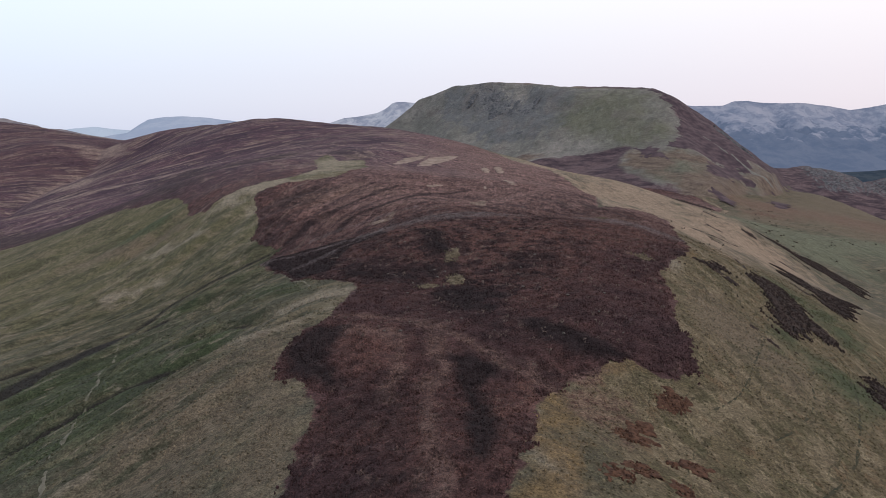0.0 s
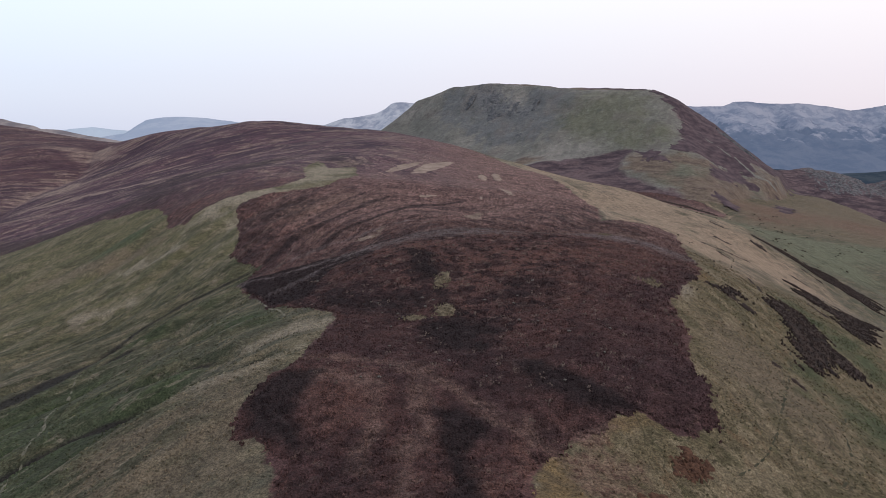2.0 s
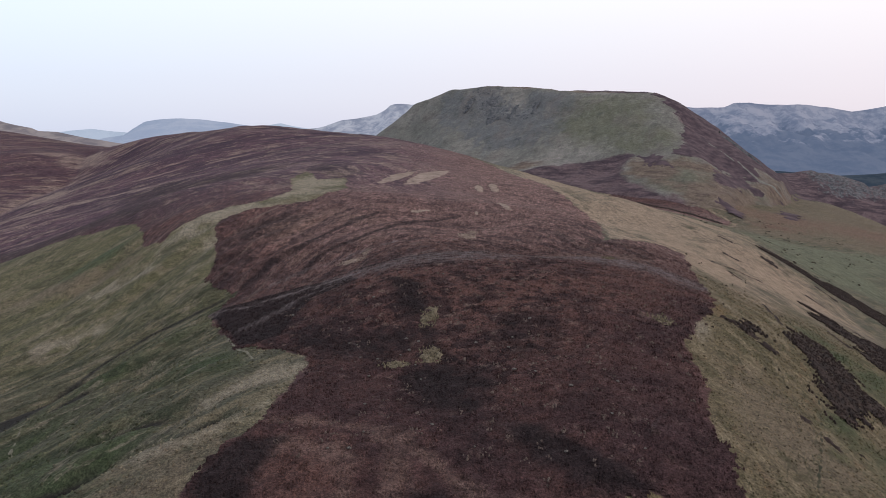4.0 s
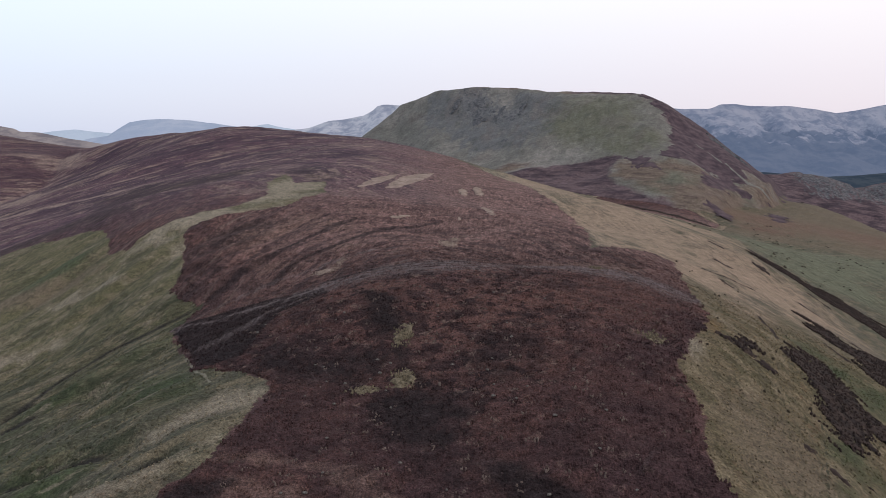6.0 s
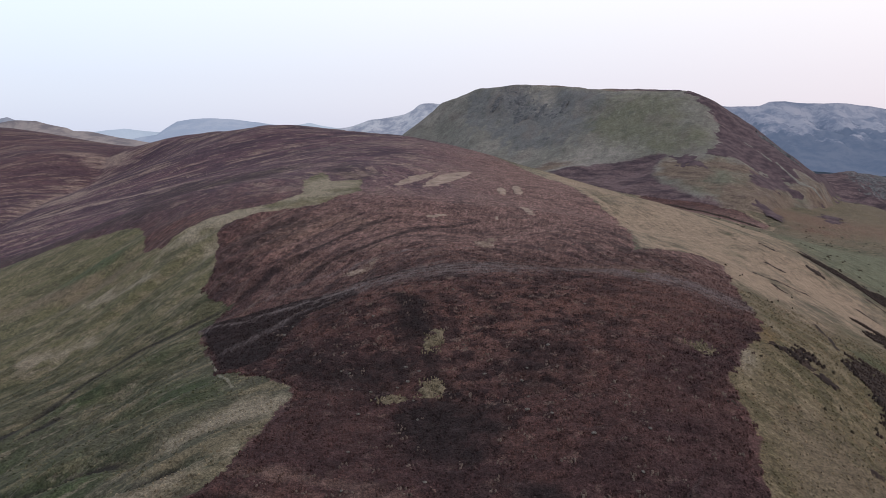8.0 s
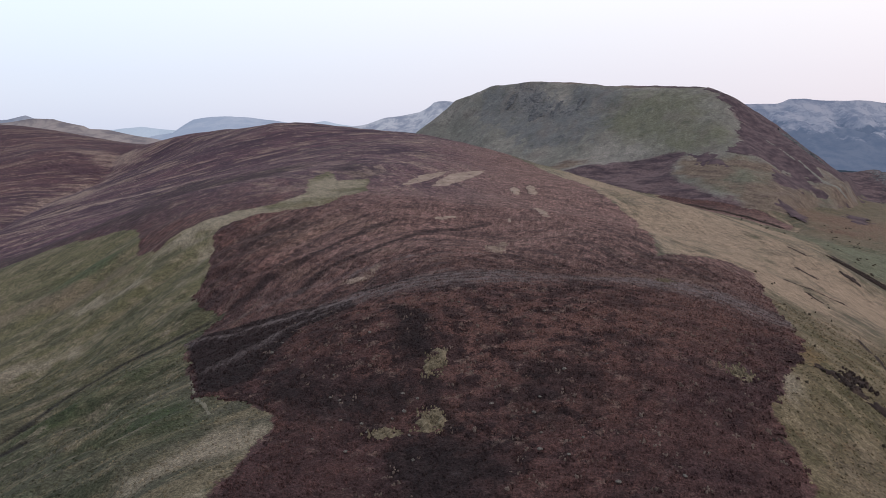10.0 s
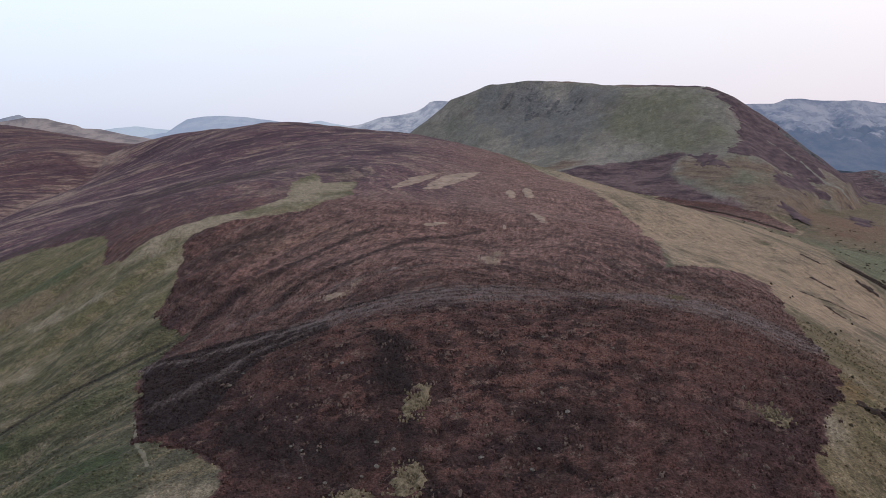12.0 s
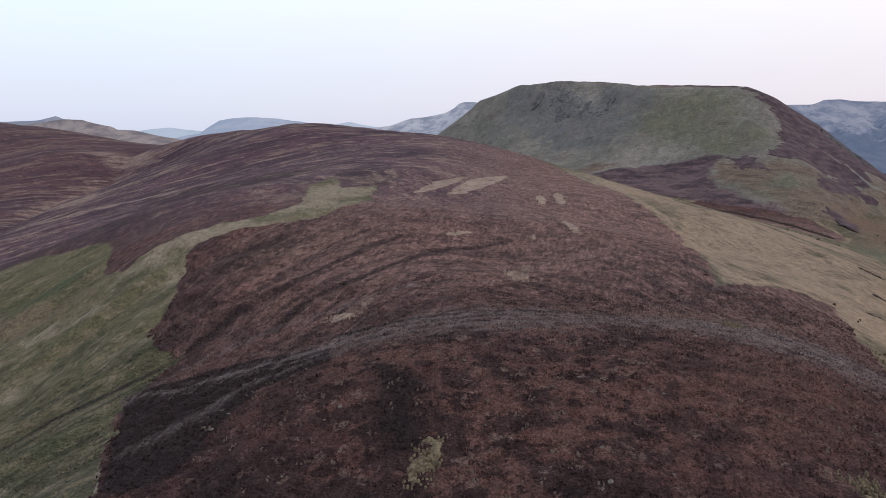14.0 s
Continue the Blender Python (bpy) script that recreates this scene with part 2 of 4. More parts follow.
def make_heather(name, shoots=False):
    n = Nodes(name)
    n.bump(n.calc("ADD", n.noise(1.1, 5, 0.7), n.noise(0.4, 3)), 0.9, 0.55)
    c = heather_colour(n)
    if shoots:
        return n.done(n.mix(1.0, c, n.mix(n.island(), (0.82, 0.81, 0.81), (1.22, 1.21, 1.20)), "MULTIPLY"))
    return n.done(gap_shade(n, c, (0.84, 0.83, 0.84)))


def make_grass(name):
    n = Nodes(name)
    n.bump(n.noise(0.8, 5, 0.7), 0.7, 0.3)
    return n.done(n.mix(0.9, grass_colour(n), n.mix(n.island(), (0.72, 0.72, 0.71), (1.34, 1.32, 1.29)), "MULTIPLY"))


def make_plain(name, low, high, size, grain=0.5):
    n = Nodes(name)
    n.bump(n.noise(size * 0.4, 5, 0.7), 0.5, size * 0.1)
    c = n.mix(n.ramp(n.noise(size, 6, 0.65), 0.32, 0.68), low, high)
    return n.done(n.mix(grain, c, n.mix(n.noise(size * 0.12, 4), (0.5, 0.5, 0.5), (1.5, 1.5, 1.5)), "MULTIPLY"))


def make_fell():
    """The fell: grey-green turf, heather on its flank, rock and scree on the steepest parts."""
    n = Nodes("fell_turf")
    turf = n.mix(n.ramp(n.noise(70, 7, 0.66), 0.42, 0.60), (0.116, 0.113, 0.104), (0.168, 0.157, 0.147))
    turf = n.mix(n.calc("MULTIPLY", n.ramp(n.calc("ADD", n.attr("gloom"), n.calc("MULTIPLY", n.calc("SUBTRACT", n.noise(20, 8, 0.72, turn=76, stretch=4, shift=6), 0.5), 2.6)), 0.35, 0.85), 0.9), turf, (0.092, 0.096, 0.102))
    turf = n.mix(n.calc("MULTIPLY", n.ramp(n.calc("ADD", n.attr("lush"), n.calc("MULTIPLY", n.calc("SUBTRACT", n.noise(30, 7, 0.7, shift=26), 0.5), 1.6)), 0.2, 1.0), 0.8), turf, (0.092, 0.094, 0.066))
    turf = n.mix(n.calc("MULTIPLY", n.ramp(n.noise(10, 6, 0.68, turn=72, stretch=9), 0.50, 0.74), 0.4), turf, (0.185, 0.176, 0.155))
    turf = n.mix(n.calc("MULTIPLY", n.ramp(n.noise(12, 7, 0.7, turn=62, stretch=8, shift=4), 0.50, 0.66), 0.5), turf, (0.068, 0.070, 0.064))
    turf = n.mix(n.calc("MULTIPLY", n.ramp(n.noise(45, 6, 0.68, turn=62, stretch=2.5, shift=14), 0.50, 0.64), 0.4), turf, (0.118, 0.100, 0.094))
    turf = n.mix(n.ramp(n.calc("ADD", n.attr("tan"), n.calc("MULTIPLY", n.calc("SUBTRACT", n.noise(20, 6, 0.7, turn=-20, stretch=2, shift=9), 0.5), 2.0)), 0.25, 0.9), turf, n.mix(n.ramp(n.noise(7, 7, 0.7, turn=-40, stretch=4, shift=29), 0.42, 0.60), (0.132, 0.104, 0.082), (0.088, 0.066, 0.058)))
    heath = n.mix(n.ramp(n.noise(14, 7, 0.7, turn=-25, stretch=2.5), 0.38, 0.60), (0.040, 0.029, 0.037), (0.104, 0.074, 0.080))
    cover = n.calc("ADD", n.attr("heath"), n.calc("MULTIPLY", n.calc("SUBTRACT", n.noise(26, 6, 0.65, shift=2), 0.5), 32.0))
    c = n.mix(n.ramp(cover, -4.0, 4.0), turf, heath)
    rock = n.calc("ADD", n.attr("rock"), n.calc("MULTIPLY", n.calc("SUBTRACT", n.noise(5, 7, 0.7, turn=76, stretch=7, shift=5), 0.5), 2.0))
    c = n.mix(n.ramp(rock, 0.45, 0.75), c, n.mix(n.ramp(n.noise(5, 5, 0.7), 0.4, 0.6), (0.045, 0.046, 0.054), (0.125, 0.124, 0.130)))
    n.bump(n.noise(6, 6, 0.7), 0.8, 2.0)
    return n.done(grain(n, c, 1.6, 2.0, 0.48))


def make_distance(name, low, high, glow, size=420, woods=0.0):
    """A far mountain: the haze of much air is put into its pale blue-grey and a faint emission."""
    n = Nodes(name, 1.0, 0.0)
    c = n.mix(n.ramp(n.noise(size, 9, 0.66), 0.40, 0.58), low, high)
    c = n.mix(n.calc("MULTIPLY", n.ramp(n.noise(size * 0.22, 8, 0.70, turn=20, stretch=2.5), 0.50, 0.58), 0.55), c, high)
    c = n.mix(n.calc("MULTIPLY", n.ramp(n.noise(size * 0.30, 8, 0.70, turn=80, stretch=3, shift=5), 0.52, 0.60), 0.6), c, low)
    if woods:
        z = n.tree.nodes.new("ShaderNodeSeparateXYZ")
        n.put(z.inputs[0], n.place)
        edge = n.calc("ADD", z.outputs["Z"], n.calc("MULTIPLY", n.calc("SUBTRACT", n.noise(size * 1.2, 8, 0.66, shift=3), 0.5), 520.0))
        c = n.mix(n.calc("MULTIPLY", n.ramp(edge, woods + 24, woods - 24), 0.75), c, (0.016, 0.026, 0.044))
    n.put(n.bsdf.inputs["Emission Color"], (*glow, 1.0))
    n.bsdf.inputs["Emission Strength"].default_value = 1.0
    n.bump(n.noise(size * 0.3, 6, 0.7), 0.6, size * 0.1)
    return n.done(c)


MOOR = make_moor()
HEATHER, HEATHER_TUFT, GRASS_TUFT = make_heather("heather"), make_heather("heather_tufts", True), make_grass("grass_tufts")
FELL = make_fell()
ROCK = make_plain("grey_rock", (0.042, 0.044, 0.051), (0.108, 0.108, 0.114), 4, 0.8)
SCREE = make_plain("pale_scree", (0.115, 0.110, 0.102), (0.175, 0.166, 0.152), 5, 0.6)
FELL_HEATH = make_plain("flank_heather", (0.040, 0.029, 0.037), (0.092, 0.065, 0.073), 9, 0.8)
STONE = make_plain("pale_stone", (0.060, 0.054, 0.050), (0.150, 0.138, 0.128), 0.3, 0.6)
RUSH = make_plain("dark_rushes", (0.022, 0.019, 0.015), (0.050, 0.040, 0.028), 2.5, 0.6)
RUSSET = make_plain("russet_heather", (0.034, 0.018, 0.014), (0.098, 0.052, 0.034), 0.8, 0.8)
PALE = make_plain("pale_grass", (0.060, 0.050, 0.034), (0.165, 0.136, 0.095), 0.6, 0.95)
STRIP = make_plain("bleached_grass", (0.160, 0.121, 0.102), (0.262, 0.203, 0.170), 4.0, 0.7)
PALE_TROD = make_plain("bleached_trod", (0.085, 0.082, 0.062), (0.150, 0.138, 0.110), 1.5, 0.7)
DARK_HEATHER = make_plain("dark_heather", (0.0150, 0.0115, 0.0115), (0.044, 0.031, 0.027), 2.2, 0.8)
BLEACHED = make_plain("bleached_tufts", (0.080, 0.058, 0.052), (0.135, 0.105, 0.092), 3.0, 0.6)
TROD = make_plain("trodden_turf", (0.028, 0.030, 0.020), (0.055, 0.050, 0.033), 1.5, 0.6)

# ---- the lie of the land ----
def lattice(ix, iy, seed):
    """A repeatable random number from 0 to 1 for each whole-numbered corner of a lattice."""
    h = (ix.astype(np.int64) * 374761393 + iy.astype(np.int64) * 668265263 + seed * 974634777) & 0xFFFFFFFF
    h = ((h ^ (h >> 13)) * 1274126177) & 0xFFFFFFFF
    return ((h ^ (h >> 16)) & 0xFFFFFF) / float(0xFFFFFF)


def rough(x, y, size, seed=0):
    """Smooth noise from -1 to 1 whose swells are about size metres across."""
    u, v = x / size, y / size
    i, j = np.floor(u), np.floor(v)
    a, b = u - i, v - j
    a, b = a * a * a * (a * (a * 6 - 15) + 10), b * b * b * (b * (b * 6 - 15) + 10)
    low = lattice(i, j, seed) * (1 - a) + lattice(i + 1, j, seed) * a
    high = lattice(i, j + 1, seed) * (1 - a) + lattice(i + 1, j + 1, seed) * a
    return 2 * (low * (1 - b) + high * b) - 1


def fractal(x, y, size, octaves, seed=0, gain=0.5):
    total = np.zeros_like(x)
    for n in range(octaves):
        c, s = math.cos(0.7 * n + 0.3), math.sin(0.7 * n + 0.3)
        total = total + gain ** n * rough(c * x - s * y, s * x + c * y, size / 2.03 ** n, seed + 17 * n)
    return total


def smooth(a, b, v):
    t = np.clip((v - a) / (b - a), 0.0, 1.0)
    return t * t * (3 - 2 * t)


def line_distance(x, y, points):
    """Distance in plan from each x, y to an open line of points."""
    best = np.full(x.shape, 1e9)
    for (ax, ay), (bx, by) in zip(points[:-1], points[1:]):
        dx, dy = bx - ax, by - ay
        t = np.clip(((x - ax) * dx + (y - ay) * dy) / (dx * dx + dy * dy), 0, 1)
        best = np.minimum(best, np.hypot(x - ax - t * dx, y - ay - t * dy))
    return best


def inside(x, y, points):
    """Signed distance in plan to a closed outline, positive inside."""
    flag = np.zeros(x.shape, bool)
    ring = list(points) + [points[0]]
    for (ax, ay), (bx, by) in zip(ring[:-1], ring[1:]):
        cross = (ay > y) != (by > y)
        if ay != by:
            flag ^= cross & (x < (bx - ax) * (y - ay) / (by - ay) + ax)
    d = line_distance(x, y, ring)
    return np.where(flag, d, -d)


# the wide rise and fall of the moor: x, y, height, radius
BROAD = [(0, 600, 107.2, 600), (600, 1200, -21.5, 600), (0, -450, 48.9, 350), (-750, 450, 30.3, 350), (600, 600, -27.5, 350), (-600, 1050, 57.5, 350), (-900, 1050, 76.5, 350), (0, 1200, 46.4, 350), (-750, 1500, 84.1, 350)]
# valleys and shoulders on both sides of the ridge
SIDES = [(400, 200, -48.8, 200), (-400, 200, -30.7, 200), (-300, 500, -18.8, 200), (300, 600, -33.6, 200), (-200, 800, 25.3, 200), (100, 800, -29.5, 200), (200, 1100, -28.0, 200), (-700, 1300, -23.3, 200), (900, 1400, -24.1, 200)]
# spurs and hollows
SPURS = [(250, 350, -21.4, 120), (100, 500, -1.4, 120), (-150, 600, -13.1, 120), (-50, 600, 15.3, 120), (-350, 650, -12.8, 120), (300, 700, 16.2, 120), (-50, 750, 11.3, 120), (-400, 850, -11.6, 120), (-550, 850, 18.9, 120), (450, 900, 19.2, 120), (-550, 1000, -5.1, 120), (-450, 1050, -14.3, 120), (-600, 1200, -9.2, 120), (-615, 1090, -13.0, 110)]
# knolls along the crest
KNOLLS = [(0, 0, 22.9, 70), (0, 125, 17.9, 70), (-125, 150, -2.8, 70), (50, 225, 19.8, 70), (-150, 225, -10.1, 70), (150, 225, -3.3, 70), (25, 300, 5.9, 70), (-50, 325, 6.6, 70), (100, 325, 4.3, 70), (-125, 350, 12.5, 70), (0, 375, -1.3, 70), (-200, 375, -8.4, 70), (100, 400, 6.6, 70), (-50, 425, 8.3, 70), (-200, 475, -2.1, 70), (-150, 525, 4.9, 70), (-250, 650, 7.4, 70), (-325, 725, -14.4, 70), (-175, 750, 7.9, 70), (-400, 750, 6.4, 70), (-125, 775, -7.3, 70), (-325, 825, 8.4, 70)]
# small dips and swells near the crest
DIPS = [(40, 120, 4.9, 40), (120, 160, -6.3, 40), (-80, 220, -1.5, 40), (0, 240, 3.3, 40), (80, 240, -3.4, 40), (180, 280, -4.7, 40), (-40, 300, 4.7, 40), (140, 340, 5.5, 40), (80, 340, -6.3, 40)]
# hummocks on the near part of the crest
HUMMOCKS = [(10, 80, 6.8, 26), (-20, 90, -1.6, 26), (50, 90, -1.6, 26), (20, 100, -5.7, 26), (-40, 110, 2.3, 26), (80, 120, 1.2, 26), (-30, 140, 3.0, 26), (0, 150, -3.1, 26), (50, 160, 2.8, 26)]
# banks and hollows round the knoll
BANKS = [(80, 180, 4.7, 26), (20, 180, 0.7, 26), (-10, 190, 3.9, 26), (-50, 190, 4.0, 26), (30, 240, -8.8, 26), (-60, 240, 5.4, 26), (-80, 270, 3.8, 26), (10, 280, -7.2, 26), (-90, 290, 4.2, 26)]
# the brow of the flat-topped fell, in plan, and the height of its top along it
BROW = [(-39, 1205), (20, 1180), (110, 1142), (200, 1065), (285, 1000), (330, 1120), (220, 1300), (20, 1330)]


def moor(x, y):
    """Height of the open moor, without the fell."""
    z = np.full(x.shape, -45.0)
    for cx, cy, h, r in BROAD + SIDES + SPURS + KNOLLS + DIPS + HUMMOCKS + BANKS:
        z = z + h * np.exp(-((x - cx) ** 2 + (y - cy) ** 2) / r ** 2)
    z = z - 100 * smooth(450, 800, x) * smooth(950, 1250, y) - 42 * smooth(470, 580, x) * smooth(700, 860, y)
    far = smooth(900, 2400, np.hypot(x, y - 500))
    z = z * (1 - far) + far * (-45 - 115 * smooth(200, 900, x) * smooth(700, 1300, y) + 6 * rough(x, y, 400, 5))
    return z


def fell(x, y):
    """Height of the fell by the distance from its brow: a round edge, a steep face, a hollow foot."""
    wx, wy = x + 9 * rough(x, y, 70, 31) + 4 * rough(x, y, 24, 32), y + 9 * rough(x, y, 70, 33) + 4 * rough(x, y, 24, 34)
    d = -inside(wx, wy, BROW)
    top = 131 + 14 * np.exp(-((x - 90) ** 2 + (y - 1160) ** 2) / 120 ** 2) - 16 * smooth(30, -60, x)
    r = 14 + 85 * smooth(150, 300, x)
    out = (np.sqrt(np.maximum(d + 0.4 * (r - 14), 0) ** 2 + r ** 2) - r) * (1 + 0.4 * smooth(255, 340, x) + 0.7 * smooth(340, 440, x) + 0.35 * smooth(10, -50, x))
    return top + 3 * smooth(0, 80, -d) - 180 * (1 - np.exp(-out / 270)) - 0.5 * np.maximum(out - 270, 0)


def height(x, y):
    """Height of the land at x, y (arrays)."""
    x, y = np.asarray(x, float), np.asarray(y, float)
    a, b = moor(x, y), fell(x, y)
    k = 7.0
    z = np.maximum(a, b) + k * np.exp(-np.abs(a - b) / k) * 0.6
    near = np.exp(-(np.hypot(x, y - 180) / 500) ** 2)
    z = z + 0.35 * fractal(x, y, 22, 3, 3) * (0.35 + 0.65 * near) + 1.0 * fractal(x, y, 95, 2, 9) * (1 - near) + 0.8 * fractal(x, y, 17, 2, 12) * (1 - near) * smooth(1000, 800, y)
    return z

# ---- where heather meets grass, in plan ----
EDGE_WEST = [(-42, 372), (-35, 325), (-45, 300), (-58, 294), (-68, 286), (-74, 279), (-71, 265), (-65.5, 249.5), (-65.3, 236), (-59, 229),
             (-53.2, 225.5), (-53.5, 220.7), (-54.0, 207), (-42, 180), (-37, 170.5), (-33, 169), (-26.8, 165.5), (-20.3, 160.2), (-19.3, 155),
             (-20.3, 142), (-22.2, 131), (-25, 125.4), (-26.7, 121), (-28.1, 116.7), (-27.3, 111), (-25.6, 106.5), (-24.1, 108.1),
             (-20.9, 103.2), (-18.6, 101.3), (-18.8, 96), (-20, 91.6), (-19.6, 84.4), (-20.5, 72), (-24, 40), (-27, 12), (-22, -14), (-14, -27)]
EDGE_EAST = [(-6, -30), (1, -12), (6, 14), (4, 40), (7.2, 71), (8.6, 75.4), (12.3, 84.7), (12.4, 96.3), (16.9, 104.6), (24.9, 110.9), (27.8, 113.5), (32.3, 116), (36.1, 113),
             (41, 112.3), (44.9, 117), (45.9, 124.8), (45, 131.1), (49.8, 150.6), (50, 158), (52.5, 164.5), (60, 176), (67, 187),
             (72.9, 213), (77, 232), (86, 264), (78, 266), (56, 252), (59, 270), (71, 349), (64, 402), (62, 470), (44, 530)]
EDGE_NORTH = [(20, 640), (-20, 900), (-300, 1500), (-1400, 1500), (-1400, 500), (-420, 300), (-196, 306), (-182, 310), (-160, 314), (-146, 316), (-130, 313),
              (-118, 311), (-103, 283), (-95, 277), (-93, 285), (-85.5, 292), (-77, 304), (-66, 304), (-57, 320), (-66, 363),
              (-64, 393), (-53, 360), (-43, 372)]
HEATH = EDGE_WEST + EDGE_EAST + EDGE_NORTH
# a stream in its cleft, and the old green track over the knoll
GULLY = [(-135, 112), (-100, 150), (-99, 165), (-91, 177), (-86, 188), (-82, 206), (-73.5, 216), (-64, 219), (-56, 224)]
FURROWS = [[(-130, 155), (-92, 186), (-77.5, 197.5), (-64, 195), (-57, 200), (-53, 204)], [(-112, 140), (-76, 174), (-66, 182), (-52, 180), (-47, 184)], [(-95, 138), (-74, 156), (-60, 160), (-46, 161)], [(-90, 122), (-72, 137), (-53, 140), (-37, 143)],
           [(-84, 104), (-62, 122), (-44, 131), (-29, 134)]]
RAVINE = [(-300, 470), (-330, 545), (-345, 605), (-352, 658), (-358, 704), (-366, 747), (-380, 787), (-400, 845)]
TRACK = [(-54, 207), (-44, 206), (-36, 209), (-26, 210), (-14.2, 211.1), (-4.9, 212.2), (4.3, 214.4), (16, 216.5), (28.5, 221), (38.9, 223), (49.8, 219), (60.3, 212), (67.6, 205)]
TRACK_LOW = [(-40, 181), (-33, 190), (-29, 200), (-20, 204), (-8, 206), (4, 208)]
TRACK_HIGH = [(-53, 207), (-47.9, 217.3), (-40.6, 222.5), (-33.3, 229), (-23.3, 232.7), (-10, 240), (10, 246)]
WEDGE = [(-54.3, 206), (-51, 210), (-37.5, 216), (-19, 211.6), (-15.6, 201), (-26, 194.5), (-28.6, 173), (-33.5, 169.5), (-37.2, 172)]
# dark old heather: how dark, how soft the edge in metres, the outline in plan
DARK_STANDS = [(1.0, 1.6, [(-28, 117), (-26, 124), (-23, 127), (-17, 125), (-19, 118), (-19, 111), (-14, 103), (-20, 104), (-26, 109)]),
               (1.0, 1.4, [(0, 115), (4, 115.5), (9, 110), (9, 104), (6, 101), (7, 92), (8, 86), (7, 79), (5, 76), (3, 79), (2, 86), (3, 99), (1, 105)]),
               (1.0, 1.6, [(12, 127), (19, 127.5), (24, 124), (29, 121), (33, 116), (28, 115), (22, 116), (17, 119)]),
               (0.95, 3.0, [(1, 154), (12, 150), (14, 138), (8, 130), (2, 134), (-2, 144)]),
               (0.50, 4.0, [(-16, 102), (-5, 100), (-2, 91), (-5, 83), (-12, 85), (-17, 89)]),
               (0.60, 3.0, [(-16, 82), (-6, 80), (1, 75), (1, 68), (-12, 72)]),
               (0.95, 1.8, [(-12, 200), (-5, 194), (1, 188), (2, 173), (-4, 173), (-7, 185)]),
               (0.78, 4.0, [(-30, 183), (-20, 176), (-10, 168), (-2, 172), (2, 166), (-2, 154), (-18, 156), (-25, 168)]),
               (0.66, 4.0, [(13, 169), (26, 169), (24, 151), (14, 150)]),
               (0.50, 3.0, [(6, 129), (16, 130), (18, 122), (6, 122)]),
               (0.62, 5.0, [(-71, 267), (-65, 278), (-52, 286), (-40, 280), (-50, 264), (-57, 251), (-56, 241), (-54, 230), (-64, 233), (-66, 243)]),
               (0.45, 5.0, [(-24, 222), (-10, 228), (5, 242), (24, 256), (47, 250), (36, 228), (11, 222), (-8, 217)]),
               (0.48, 4.0, [(44, 261), (62, 259), (77, 258), (75, 232), (65, 223), (54, 232), (46, 242)]),
               (0.6, 6.0, [(-76, 470), (-55, 440), (-40, 385), (-44, 366), (-54, 368), (-62, 398), (-70, 400)]),
               (0.62, 9.0, [(-134, 318), (-170, 400), (-216, 505), (-191, 534), (-137, 512), (-82, 500), (-120, 440), (-140, 380)]),
               (0.58, 7.0, [(-330, 345), (-230, 318), (-190, 302), (-150, 314), (-118, 318), (-106, 345), (-150, 366), (-230, 385), (-330, 400)])]
LANES = [[(-51, 225), (-46, 237), (-39, 247), (-27, 274), (-17, 286)], [(-35, 228), (-30, 241), (-16, 261), (-4, 285), (11, 296)], [(2, 168), (3, 160), (8, 152)], [(-18, 216), (-4, 217.5), (10, 219), (24, 227)]]
# where feet and tyres have thinned the heather, as lines, and as patches
THINNED = [[(-20, 130), (-11, 128), (-2, 123), (5, 118), (11, 112), (16, 107), (20, 104)], [(-2, 120), (-2, 107), (-2, 95), (-1, 80), (-1, 66)], [(-17, 124), (-10, 120), (-8, 112), (-8, 100)], [(48, 215), (56, 211), (62, 206), (68, 202)]]
THIN = [(13, 106, 2.5, 4.5, 0), (25, 99, 6, 11, -15), (28, 110, 5, 3, 0), (-3, 77, 1.5, 3, 0), (48, 171, 3, 3, 0), (56, 225, 9, 10, 0), (-19, 231, 3, 8, -20), (44, 225, 10, 12, 0), (-38, 238, 7, 6, 50), (-14, 250, 6, 5, 0), (-48, 272, 16, 14, 20), (-32, 278, 14, 10, 0), (330, 690, 80, 45, 10), (410, 690, 80, 60, 0), (300, 640, 40, 20, 20)]
EVEN = [(41, 146, 13, 24, 0), (-14, 138, 11, 17, 0), (62, 222, 16, 26, 0), (50, 190, 12, 18, 0), (-40, 200, 18, 16, 0)]
OCHRE = [(13, 107, 3.0, 4, 0), (16.5, 97, 4, 9, -15), (14, 82, 4, 8, 0), (32, 111, 5, 2.5, 0), (11, 72, 4, 7, 0), (64, 183, 3, 7, 20)]
TAN = [(330, 680, 110, 60, -20), (430, 650, 110, 80, 0), (480, 790, 120, 110, 0), (400, 740, 80, 60, 0), (285, 605, 50, 26, 0), (370, 610, 60, 24, 0), (-42, 100, 16, 30, 0), (-30, 112, 8, 20, 0), (-24, 90, 7, 22, 0), (60, 135, 10, 22, 0), (-125, 270, 25, 9, 10)]
